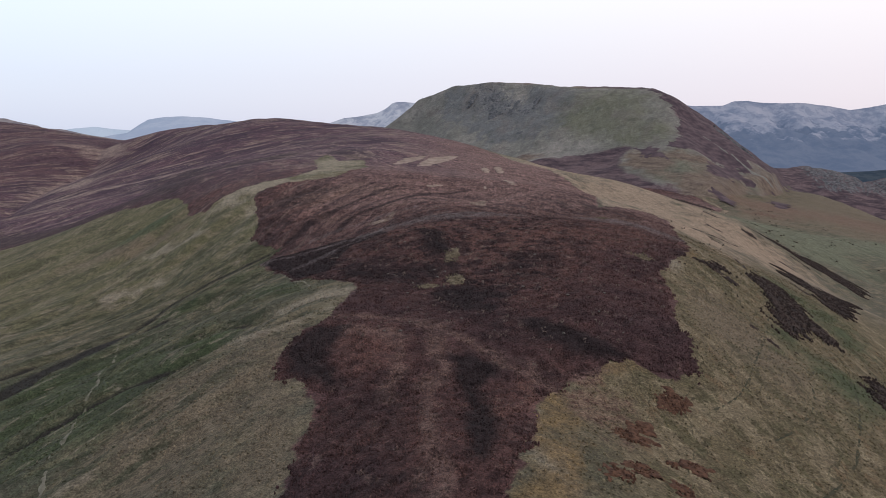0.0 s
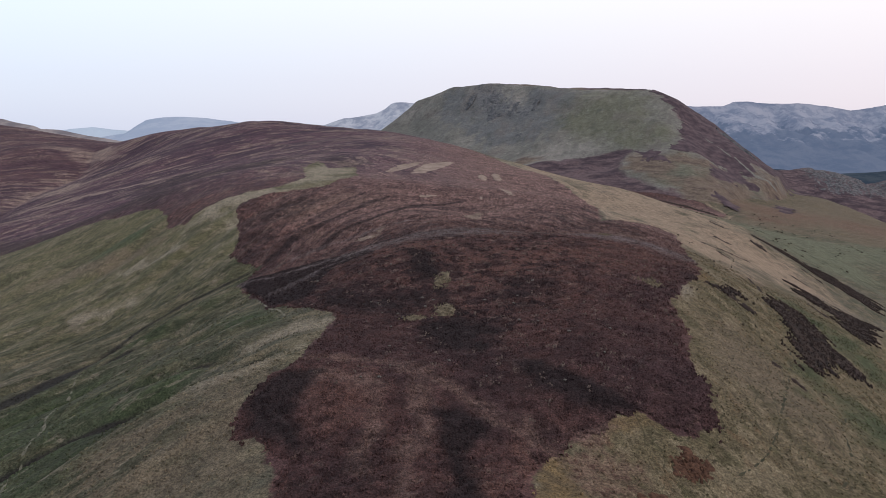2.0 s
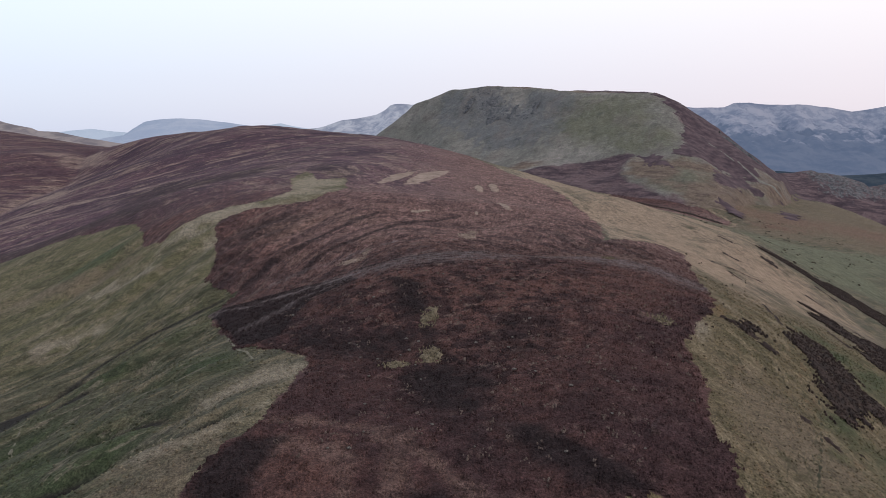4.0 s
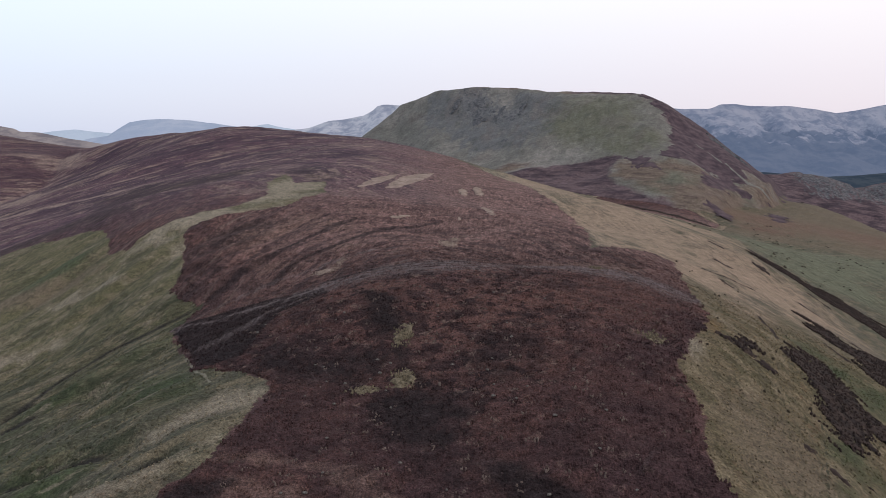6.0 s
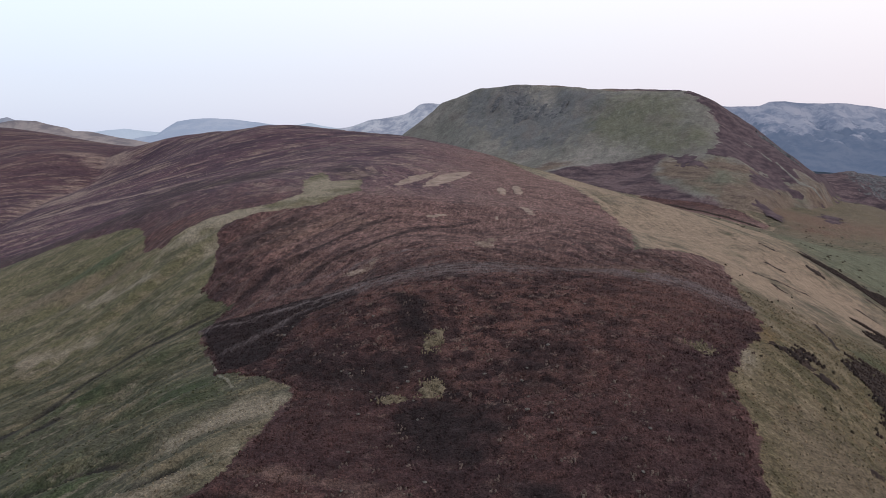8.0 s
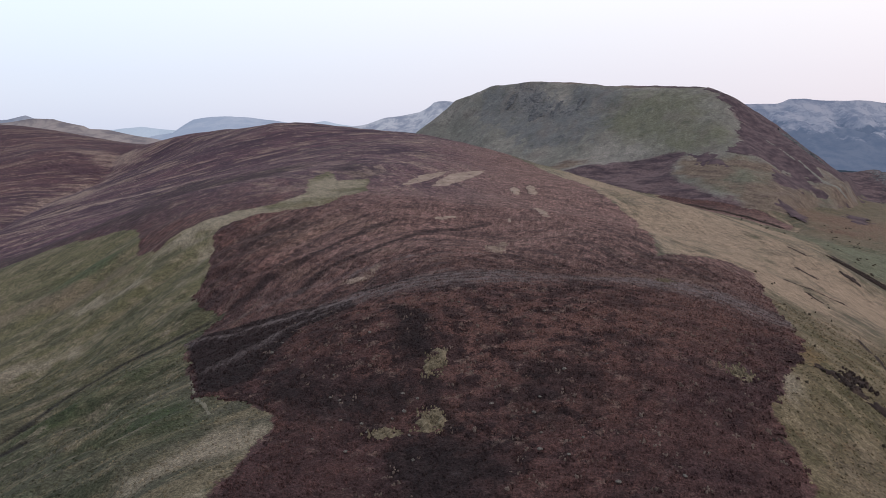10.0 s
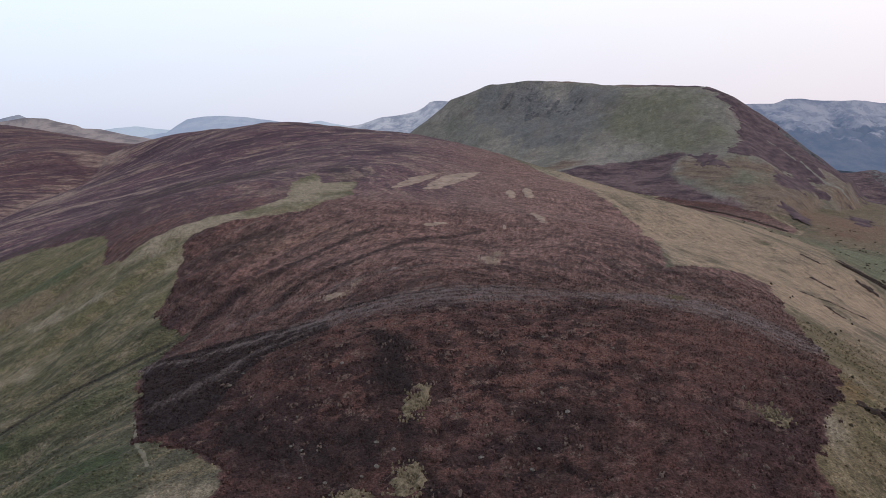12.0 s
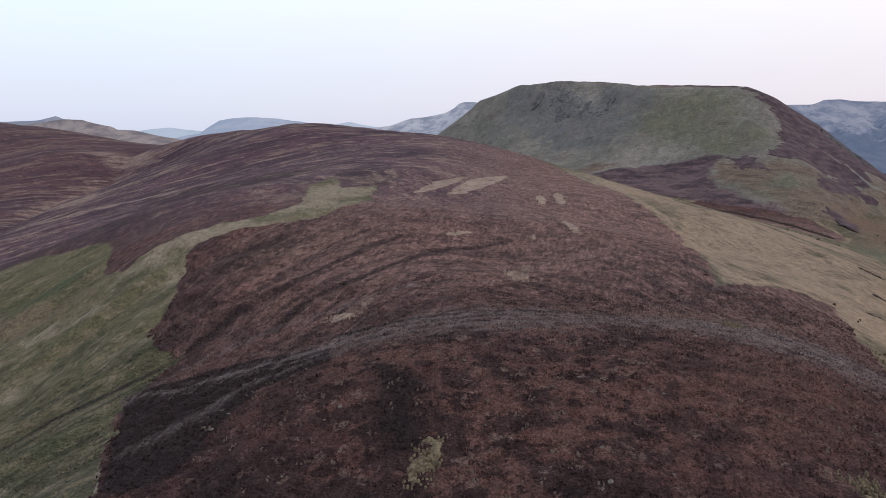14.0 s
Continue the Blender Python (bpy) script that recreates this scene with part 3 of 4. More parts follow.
# heather at the foot of the fell
VALE = [(140, 640), (185, 605), (236, 596), (252, 625), (246, 670), (226, 712), (206, 745), (150, 720)]
RED = [(0, 300, 70, 60, 0), (30, 420, 60, 90, 0), (-38, 272, 22, 14, 0), (-80, 345, 26, 26, 0), (14, 189, 15, 12, 0), (-16, 184, 9, 8, 0), (8, 158, 6, 5, 0), (10, 98, 2.5, 14, 0), (-5, 480, 90, 60, 0), (34, 185, 24, 18, 0), (14, 174, 22, 18, 0), (-4, 196, 22, 8, 0), (52, 196, 18, 14, 0), (-14, 118, 6, 12, 0)]
GREEN = [(-52, 128, 14, 12, 30), (-58, 136, 16, 14, 40), (-43, 166, 12, 12, 30), (-70, 190, 16, 16, 40), (-85, 140, 30, 40, 0), (-62, 112, 14, 24, 0), (84, 132, 14, 20, 0), (104, 190, 14, 24, 0), (-120, 285, 16, 8, 30)]
MEADOW = [(300, 530, 55, 34, 10), (250, 490, 40, 60, 0), (340, 500, 80, 60, 20), (230, 430, 30, 50, 0), (370, 555, 50, 30, 0)]
STRAW = [(75, 490, 30, 110, 0), (110, 620, 40, 110, 0), (92, 262, 14, 40, 0), (-58, 276, 14, 24, 0), (-54, 350, 14, 30, 0), (-80, 300, 10, 12, 0), (175, 500, 30, 70, 0), (95, 350, 40, 110, -10), (58, 172, 4, 9, 0), (-60, 318, 26, 14, 0), (-77, 288, 12, 20, -20), (-27, 152, 7, 12, -30), (-34, 128, 12, 4, 25), (-108, 231, 10, 3, 20), (-102, 256, 14, 4, -15), (130, 300, 30, 60, 0), (12, 84, 4, 10, 0)]
BARE = [(-345, 650, 22, 110, 6), (-310, 570, 40, 30, 20), (-375, 770, 40, 40, 0), (-240, 520, 70, 10, 25)]


def spots(x, y, places):
    total = np.zeros_like(x)
    x, y = x + 3.5 * rough(x, y, 11, 21) + 1.5 * rough(x, y, 4, 22), y + 3.5 * rough(x, y, 11, 23) + 1.5 * rough(x, y, 4, 24)
    for cx, cy, rx, ry, turn in places:
        c, s = math.cos(radians(turn)), math.sin(radians(turn))
        u, v = ((x - cx) * c + (y - cy) * s) / rx, (-(x - cx) * s + (y - cy) * c) / ry
        total = np.maximum(total, np.exp(-(u * u + v * v) * 0.8))
    return total


def zones(x, y, places):
    """The strongest of many outlined zones at each place, with edges that wander and fade."""
    total = np.zeros_like(x)
    for strength, soft, outline in places:
        px, py = [p[0] for p in outline], [p[1] for p in outline]
        near = np.nonzero((x > min(px) - 4 * soft) & (x < max(px) + 4 * soft) & (y > min(py) - 4 * soft) & (y < max(py) + 4 * soft))[0]
        if len(near):
            u, v = x[near], y[near]
            d = inside(u + soft * (rough(u, v, 7, 25) + 0.5 * rough(u, v, 2.5, 26)), v + soft * (rough(u, v, 7, 27) + 0.5 * rough(u, v, 2.5, 28)), outline)
            total[near] = np.maximum(total[near], strength * smooth(-1.7 * soft, 1.9 * soft, d))
    return total


def along(x, y, lines, width, wander=2.0):
    """1 on any of the lines, fading over a width."""
    u, v = x + wander * (rough(x, y, 9, 25) + 0.5 * rough(x, y, 3, 26)), y + wander * (rough(x, y, 9, 27) + 0.5 * rough(x, y, 3, 28))
    return np.max([np.exp(-(line_distance(u, v, line) / width) ** 2) for line in lines], axis=0)


def cleft(x, y):
    """Depth of the stream's cleft and of the ribs on the western slope."""
    d = line_distance(x, y, GULLY)
    c, s = math.cos(radians(50)), math.sin(radians(50))
    u, v = x * c + y * s, -x * s + y * c
    slope = smooth(-22, -45, x) * smooth(330, 260, y) * smooth(-400, -150, x)
    furrow = sum(np.exp(-(line_distance(x + 2.2 * rough(x, y, 12, 73), y + 2.2 * rough(x, y, 12, 74), f) / 2.2) ** 2) for f in FURROWS)
    r = line_distance(x, y, RAVINE)
    side = 9 * np.exp(-r / 15) + 3 * np.exp(-(r / 45) ** 2) - 5 * np.exp(-((x + 425) / 40) ** 2 - ((y - 690) / 90) ** 2)
    return side + 1.9 * furrow + 1.2 * np.exp(-(d / 4.5) ** 2) - (1 - 0.9 * np.exp(-(d / 14) ** 2)) * slope * (1.9 * rough(u / 9, v, 9, 71) + 0.8 * rough(u / 7, v, 3.8, 72))


def ground_height(x, y):
    return height(x, y) - cleft(np.asarray(x, float), np.asarray(y, float))


def covers(x, y):
    """What grows where, with furrow shade: the values that the materials read, for arrays of plan places."""
    near = (np.abs(x) < 500) & (y > 0) & (y < 1000)
    heath = np.clip(inside(x + 1.1 * rough(x, y, 6, 41) + 0.5 * rough(x, y, 2, 42), y + 1.1 * rough(x, y, 6, 43) + 0.5 * rough(x, y, 2, 44), HEATH), -60, 60)
    heath = np.maximum(heath, np.clip(inside(x, y, VALE), -60, 20)) * 1.0
    way = line_distance(x, y, TRACK)
    track = np.maximum(np.exp(-(way / (4.0 + 5.0 * smooth(-35, 0, x))) ** 2) * (0.38 + 0.56 * np.cos(way * 0.95 + 0.9 * rough(x, y, 14, 45)) ** 2) * (0.6 + 0.4 * smooth(-40, -15, x)), 0.48 * np.exp(-(line_distance(x, y, TRACK_LOW) / 2.2) ** 2))
    track = np.maximum(track, 0.45 * np.exp(-(line_distance(x, y, TRACK_HIGH) / 1.6) ** 2)) * near
    furrows = sum(np.exp(-(line_distance(x + 2.2 * rough(x, y, 12, 73), y + 2.2 * rough(x, y, 12, 74), f) / 1.4) ** 2) for f in FURROWS)
    dome, ridge = np.hypot(x - 10, 0.58 * (y - 190)), np.hypot(x + 110, (y - 260) / 1.75)
    return {"heath": heath, "track": track,
            "dark": np.maximum(np.maximum(zones(x, y, DARK_STANDS), 0.75 * along(x, y, LANES, 1.9, 1.0)), 1.2 * smooth(-1.0, 1.6, inside(x, y, WEDGE))),
            "red": spots(x, y, RED), "thin": np.maximum(spots(x, y, THIN), 0.75 * along(x, y, THINNED, 2.4)), "bare": spots(x, y, BARE),
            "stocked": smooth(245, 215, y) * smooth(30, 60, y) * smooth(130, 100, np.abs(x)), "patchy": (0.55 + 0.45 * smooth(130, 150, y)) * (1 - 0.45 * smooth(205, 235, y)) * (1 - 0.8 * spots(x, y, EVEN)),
            "comb": smooth(203, 214, y) * (0.45 * smooth(520, 400, y) + 0.55 * smooth(330, 270, y)), "upper": smooth(185, 245, y) * smooth(-80, -30, x) * smooth(700, 600, y),
            "streak": smooth(270, 400, y) * smooth(40, -60, x) * (0.6 + 0.4 * smooth(-400, -320, x)), "far": smooth(190, 270, y),
            "dome_u": np.arctan2(0.58 * (y - 190), x - 10) * 60, "dome_v": dome, "ridge_u": np.arctan2((y - 260) / 1.75, x + 110) * 200, "ridge_v": ridge,
            "green": spots(x, y, GREEN), "straw": np.maximum(spots(x, y, STRAW), 0.95 * np.exp(-((heath + 3.0) / 2.2) ** 2) * smooth(35, 50, x) * smooth(225, 260, y)), "ochre": spots(x, y, OCHRE), "meadow": spots(x, y, MEADOW), "tan": spots(x, y, TAN),
            "warm": smooth(150, 235, y) * smooth(430, 380, y) * smooth(10, -20, x), "east": smooth(10, 30, x) * smooth(260, 200, y) * smooth(160, 120, x),
            "slant": smooth(48, 72, x) * smooth(180, 230, y) * smooth(900, 700, y), "rib": smooth(-25, -45, x) * smooth(270, 220, y),
            # stream bed first, then the shade painted along the furrows
            "wet_shade": np.maximum(np.exp(-(line_distance(x, y, GULLY) / (1.5 + 3.6 * smooth(205, 170, y))) ** 2) * (0.75 + 0.35 * smooth(200, 170, y)), 0.95 * smooth(-0.6, 0.2, rough(x, y, 16, 75)) * furrows)}


def largest_piece(faces, count):
    """Which faces belong to the largest connected piece."""
    label = np.arange(count)
    while True:
        least = label[faces].min(1)
        fresh = label.copy()
        np.minimum.at(fresh, faces.ravel(), np.repeat(least, faces.shape[1]))
        fresh = fresh[fresh]
        if (fresh == label).all():
            break
        label = fresh
    pieces = label[faces[:, 0]]
    return pieces == np.bincount(pieces).argmax()


def mesh_object(name, verts, faces, material, parent=None, values=None, flat=False):
    """One mesh object out of arrays of corners and faces; values are stored on its corners."""
    me = bpy.data.meshes.new(name)
    me.from_pydata([], [], [])
    faces = np.asarray(faces, np.int32)
    k = faces.shape[1]
    me.vertices.add(len(verts))
    me.vertices.foreach_set("co", np.asarray(verts, np.float32).ravel())
    me.loops.add(faces.size)
    me.loops.foreach_set("vertex_index", faces.ravel())
    me.polygons.add(len(faces))
    me.polygons.foreach_set("loop_start", np.arange(0, faces.size, k, dtype=np.int32))
    me.polygons.foreach_set("use_smooth", np.full(len(faces), not flat))
    me.update(calc_edges=True)
    me.validate()
    for key, v in (values or {}).items():
        me.attributes.new(key, "FLOAT", "POINT").data.foreach_set("value", np.asarray(v, np.float32))
    me.materials.append(material)
    ob = new(name, me)
    ob.parent = parent
    return ob


def grid_faces(nx, ny):
    i = np.arange(nx * ny).reshape(ny, nx)
    return np.stack([i[:-1, :-1], i[:-1, 1:], i[1:, 1:], i[1:, :-1]], -1).reshape(-1, 4)


def steps(*stretches):
    """Grid lines: (from, to, step) stretches, the step growing evenly where a fourth number is given."""
    out = []
    for a, b, step, grow in stretches:
        v = a
        while v < b - 1e-6:
            out.append(v)
            v += step
            step *= grow
    return np.array(out)


def trimmed(verts, faces, keep, values, whole=False):
    """Only the faces all of whose corners are kept, with unused corners taken out; whole keeps one connected piece."""
    faces = faces[keep[faces].all(1)]
    if whole and len(faces):
        faces = faces[largest_piece(faces, len(verts))]
    used = np.unique(faces)
    index = np.full(len(verts), -1)
    index[used] = np.arange(len(used))
    return verts[used], index[faces], {k: v[used] for k, v in values.items()}


# ---- the ground: one sheet to the horizon ----
def build_ground():
    out = steps((0, 330, 3.5, 1.0), (330, 4500, 4, 1.055))
    xs = np.concatenate([-130 - out[::-1][:-1], steps((-130, 120, 1.2, 1.0)), 120 + out])
    back = steps((0, 3000, 3, 1.09))
    ys = np.concatenate([55 - back[::-1][:-1], steps((55, 330, 1.2, 1.0), (330, 900, 3.5, 1.0), (900, 4700, 4, 1.06))])
    x, y = (a.ravel() for a in np.meshgrid(xs, ys))
    a, b = moor(x, y), fell(x, y)
    z = ground_height(x, y) - 10.0 * smooth(1.5, 14, b - a)
    ob = mesh_object("ground", np.stack([x, y, z], 1), grid_faces(len(xs), len(ys)), MOOR, None, covers(x, y))
    return tagged(ob, "upland moor ground with straw grass and brown heather", "ground", kind="structure")


build_ground()


FLANK = [(285, 985), (292, 968), (298, 939), (296, 902), (289, 867), (265, 820), (255, 801), (273, 796), (291, 791), (310, 800), (327, 803), (345, 796), (356, 825), (400, 850), (460, 880), (490, 920), (460, 980), (390, 1010), (335, 1005)]
FOOT = [(92, 850), (133, 850), (178, 843), (216, 838), (226, 821), (209, 804), (197, 787), (205, 738), (215, 712), (232, 696), (245, 661), (250, 620), (205, 630), (150, 640), (100, 760)]
TONGUES = [[(276, 738), (290, 768), (328, 800), (345, 772), (322, 756), (282, 728)], [(352, 768), (378, 788), (384, 760), (352, 703), (332, 688)], [(219, 827), (234, 804), (251, 778), (243, 767), (223, 792)], [(258, 676), (272, 690), (284, 672), (268, 652)]]


def fell_surface(x, y):
    return ground_height(x, y) + 0.15 + 1.2 * fractal(x, y, 30, 3, 53)


def build_fell():
    """The fell: a turf-covered body, and the rock, scree and heather on it as parts."""
    xs, ys = np.arange(-260, 700, 3.0), np.arange(540, 1420, 3.0)
    x, y = (a.ravel() for a in np.meshgrid(xs, ys))
    a, b = moor(x, y), fell(x, y)
    d = -inside(x, y, BROW)
    z = fell_surface(x, y) - 1.5 * smooth(1.5, -2, b - a)
    gully = np.exp(-((x - 75) / 85) ** 2) * smooth(0, 10, d) * smooth(120, 60, d)
    z = z - 5 * gully * np.maximum(0, rough(x + 0.35 * y, y * 0.25, 17, 54))
    patches = np.max([inside(x, y, outline) for outline in [FLANK] + TONGUES], axis=0) + 4
    heath = np.maximum(np.maximum(inside(x, y, FOOT) + 5, patches), -14 - 50 * smooth(250, 215, x) - 40 * smooth(800, 880, y))
    values = {"heath": np.clip(heath, -60, 60) - 8 + 80 * smooth(2, -8, d) * smooth(150, 230, x), "tan": np.maximum(0.8 * smooth(7, -6, d), 1.25 * spots(x, y, [(300, 650, 70, 60, -20), (262, 700, 34, 30, 0), (225, 770, 20, 40, 20), (262, 772, 26, 12, -30), (300, 775, 30, 12, 0), (335, 715, 70, 45, 0), (470, 820, 90, 70, 0), (395, 780, 60, 40, 0), (430, 700, 80, 70, 0), (60, 860, 60, 16, 10)])),
              "rock": np.exp(-((x - 70) / 45) ** 2) * smooth(0, 14, d) * smooth(120, 60, d) * 0.56 + 0.42 * spots(x, y, [(130, 1030, 36, 50, 20)]) + 0.55 * smooth(12, 2, np.abs(d)) * smooth(150, 60, x),
              "gloom": 1.3 * spots(x, y, [(60, 1080, 50, 70, 0), (110, 1000, 60, 70, 0), (20, 1110, 26, 50, 0), (150, 1040, 40, 50, 0)]), "lush": 1.15 * spots(x, y, [(215, 950, 60, 90, 0), (255, 745, 50, 50, 0), (240, 860, 40, 40, 0), (300, 760, 60, 30, 0)])}
    verts, faces, values = trimmed(np.stack([x, y, z], 1), grid_faces(len(xs), len(ys)), b - a > -4, values)
    ob = mesh_object("fell", verts, faces, FELL, None, values)
    return tagged(ob, "flat-topped grey-green fell with crags and purple heather flank", "hill")


fell_hill = build_fell()


def fell_part(name, label, outline, lift, material, step=1.3, blocky=0.0, wander=7.0):
    """A stretch of rock, scree or heather on the fell, inside an outline in plan."""
    xs = np.arange(min(p[0] for p in outline) - 8, max(p[0] for p in outline) + 8, step)
    ys = np.arange(min(p[1] for p in outline) - 8, max(p[1] for p in outline) + 8, step)
    x, y = (a.ravel() for a in np.meshgrid(xs, ys))
    d = inside(x, y, outline) + wander * (rough(x, y, 14, 131) + 0.6 * rough(x, y, 5, 132) + 0.4 * rough(x, y, 2.4, 135))
    z = fell_surface(x, y) - 0.4 + (lift + 0.4) * smooth(-1, 5, d)
    if blocky:
        ribs = 1 - np.abs(rough(x + 0.5 * y, y * 0.35, 9, 133)) + 0.5 * np.round(2 * rough(x, y, 6, 134)) / 2
        z = z + blocky * (ribs - 0.4) * smooth(-1, 4, d)
    verts, faces, _ = trimmed(np.stack([x, y, z], 1), grid_faces(len(xs), len(ys)), d > -1, {}, True)
    return tagged(mesh_object(name, verts, faces, material, fell_hill, flat=blocky > 0), label)


fell_part("heather_flank", "dark purple heather", FLANK, 0.6, FELL_HEATH, wander=10.0)
for tongue in TONGUES:
    fell_part("heather_tongue", "dark purple heather", tongue, 0.4, FELL_HEATH, wander=7.0)
fell_part("crag", "broken grey crag on the skyline edge", [(352, 925), (372, 905), (392, 880), (384, 866), (366, 884), (346, 912)], 1.5, ROCK, 1.6, 5.0, 3.0)
for ax, ay, bx, by, w in ((53, 1126, 30, 1078, 4), (74, 1124, 78, 1090, 5), (82, 1116, 72, 1048, 6), (98, 1098, 84, 1054, 4), (116, 1082, 104, 1050, 3), (140, 1060, 128, 1020, 3)):
    fell_part("crag", "dark gullied rib of rock", [(ax - w, ay), (ax + w, ay), (bx + 0.5 * w, by), (bx - 0.5 * w, by)], 0.35, ROCK, 1.2, 1.5, 4.0)
fell_part("outcrop", "small dark outcrop", [(92, 968), (104, 973), (114, 966), (104, 960)], 1.0, ROCK, 1.2, 2.0, 2.0)
fell_part("scree", "thin pale scree runs", [(315, 868), (319, 868), (331, 853), (338, 828), (334, 827), (327, 850)], 2.0, SCREE, 1.2, 0.0, 1.2)
fell_part("scree", "thin pale scree runs", [(337, 834), (342, 834), (353, 800), (378, 798), (376, 793), (349, 794)], 2.0, SCREE, 1.2, 0.0, 1.2)
fell_part("path", "pale trodden path", [(201, 927), (205, 927), (213, 897), (220, 868), (232, 838), (245, 815), (241, 813), (228, 836), (216, 866), (209, 895)], 0.25, SCREE, 1.2, 0.0, 0.8)


# ---- far mountains ----
def mountain(label, y, depth, crest, low, high, glow, rugged=0.10, foot=-60.0, step=28.0, size=420, woods=0.0):
    """A mountain range: crest gives x and height of its skyline; it falls to both sides over depth metres."""
    cx, cz = np.array([p[0] for p in crest], float), np.array([p[1] for p in crest], float)
    xs, vs = np.arange(cx[0], cx[-1] + step, step), np.linspace(-1, 1, 71)
    u, v = (a.ravel() for a in np.meshgrid(xs, vs))
    top = np.interp(u, cx, cz) + 0.007 * (cz.max() - foot) * fractal(u, u * 0, 90, 3, 61)
    fall = np.abs(v) ** (0.8 + 0.25 * rough(u, v * 50, 300, 62))
    z = foot + (top - foot) * (1 - fall)
    ribs = 1 - np.abs(fractal(u, v * depth * 0.35, 260, 6, 63, 0.6))
    z = z + rugged * (top - foot) * (ribs - 0.75) * np.minimum(1, np.abs(v) * 6) * (1 - np.abs(v))
    ob = mesh_object("mountain", np.stack([u, y + v * depth, z], 1), grid_faces(len(xs), len(vs)), make_distance("hazed_slopes", low, high, glow, size, woods))
    return tagged(ob, label, "mountain", "distant mountains")


# the bluish tints and glows put distance haze into each mountain's material
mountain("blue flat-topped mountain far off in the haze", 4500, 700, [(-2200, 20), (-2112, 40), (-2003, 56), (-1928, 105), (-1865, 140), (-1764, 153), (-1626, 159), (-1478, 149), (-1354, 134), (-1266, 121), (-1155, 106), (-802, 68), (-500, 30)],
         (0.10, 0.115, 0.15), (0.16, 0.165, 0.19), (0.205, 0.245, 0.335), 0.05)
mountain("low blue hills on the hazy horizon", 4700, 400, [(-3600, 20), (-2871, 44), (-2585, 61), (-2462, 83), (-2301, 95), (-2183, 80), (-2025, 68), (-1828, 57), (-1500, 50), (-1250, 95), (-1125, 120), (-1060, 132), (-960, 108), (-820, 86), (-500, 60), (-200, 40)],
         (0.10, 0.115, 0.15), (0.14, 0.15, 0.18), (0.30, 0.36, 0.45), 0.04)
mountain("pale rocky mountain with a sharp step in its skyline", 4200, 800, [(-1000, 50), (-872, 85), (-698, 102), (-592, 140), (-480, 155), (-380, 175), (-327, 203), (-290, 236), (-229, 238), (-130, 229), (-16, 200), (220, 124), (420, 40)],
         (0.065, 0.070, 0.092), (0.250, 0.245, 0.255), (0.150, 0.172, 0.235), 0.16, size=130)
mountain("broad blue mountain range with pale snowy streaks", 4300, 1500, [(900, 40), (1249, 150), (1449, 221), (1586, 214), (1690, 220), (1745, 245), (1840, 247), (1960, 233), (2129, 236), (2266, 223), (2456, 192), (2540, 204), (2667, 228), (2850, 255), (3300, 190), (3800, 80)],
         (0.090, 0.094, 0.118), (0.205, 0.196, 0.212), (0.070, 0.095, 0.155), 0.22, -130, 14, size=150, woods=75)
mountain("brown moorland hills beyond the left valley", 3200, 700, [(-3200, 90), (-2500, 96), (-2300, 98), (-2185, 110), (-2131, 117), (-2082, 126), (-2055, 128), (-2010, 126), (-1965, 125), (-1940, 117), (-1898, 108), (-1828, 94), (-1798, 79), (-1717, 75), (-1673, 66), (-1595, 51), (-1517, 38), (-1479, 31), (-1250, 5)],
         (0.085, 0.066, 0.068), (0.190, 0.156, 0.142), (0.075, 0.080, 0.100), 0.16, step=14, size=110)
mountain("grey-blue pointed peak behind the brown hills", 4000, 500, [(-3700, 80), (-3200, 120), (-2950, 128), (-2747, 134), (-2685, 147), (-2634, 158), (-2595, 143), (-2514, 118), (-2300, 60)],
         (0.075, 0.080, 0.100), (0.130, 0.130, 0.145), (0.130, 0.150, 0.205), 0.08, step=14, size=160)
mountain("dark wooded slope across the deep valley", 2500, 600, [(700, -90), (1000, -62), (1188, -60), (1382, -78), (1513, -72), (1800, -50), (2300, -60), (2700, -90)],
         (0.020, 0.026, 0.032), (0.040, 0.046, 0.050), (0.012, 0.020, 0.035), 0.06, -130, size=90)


def build_spur():
    """The craggy spur at the mouth of the valley, cut by a gully."""
    xs, ys = np.arange(560, 1250, 6.0), np.arange(1180, 1800, 6.0)
    x, y = (a.ravel() for a in np.meshgrid(xs, ys))
    crest = np.interp(x, [560, 670, 742, 802, 839, 870, 895, 930, 985, 1100, 1250], [-40, -11, -9, -9, -16, -26, -48, -36, -24, -14, -50])
    v = (y - 1500) / 260
    z = -95 + (crest + 95) * np.maximum(0, 1 - np.abs(v) ** 1.25) + 4 * fractal(x, y, 60, 4, 81)
    crag = smooth(0.55, 0.2, np.abs(v + 0.2)) * smooth(700, 780, x)
    z = z + crag * 8 * (1 - np.abs(rough(x, y * 0.4, 24, 82)) - 0.6)
    values = {"heath": np.full(x.shape, 22.0) + 10 * rough(x, y, 120, 83), "rock": crag * 0.7}
    ob = mesh_object("spur", np.stack([x, y, z], 1), grid_faces(len(xs), len(ys)), FELL, None, values)
    return tagged(ob, "craggy brown spur with grey rock above the valley", "hill")


build_spur()


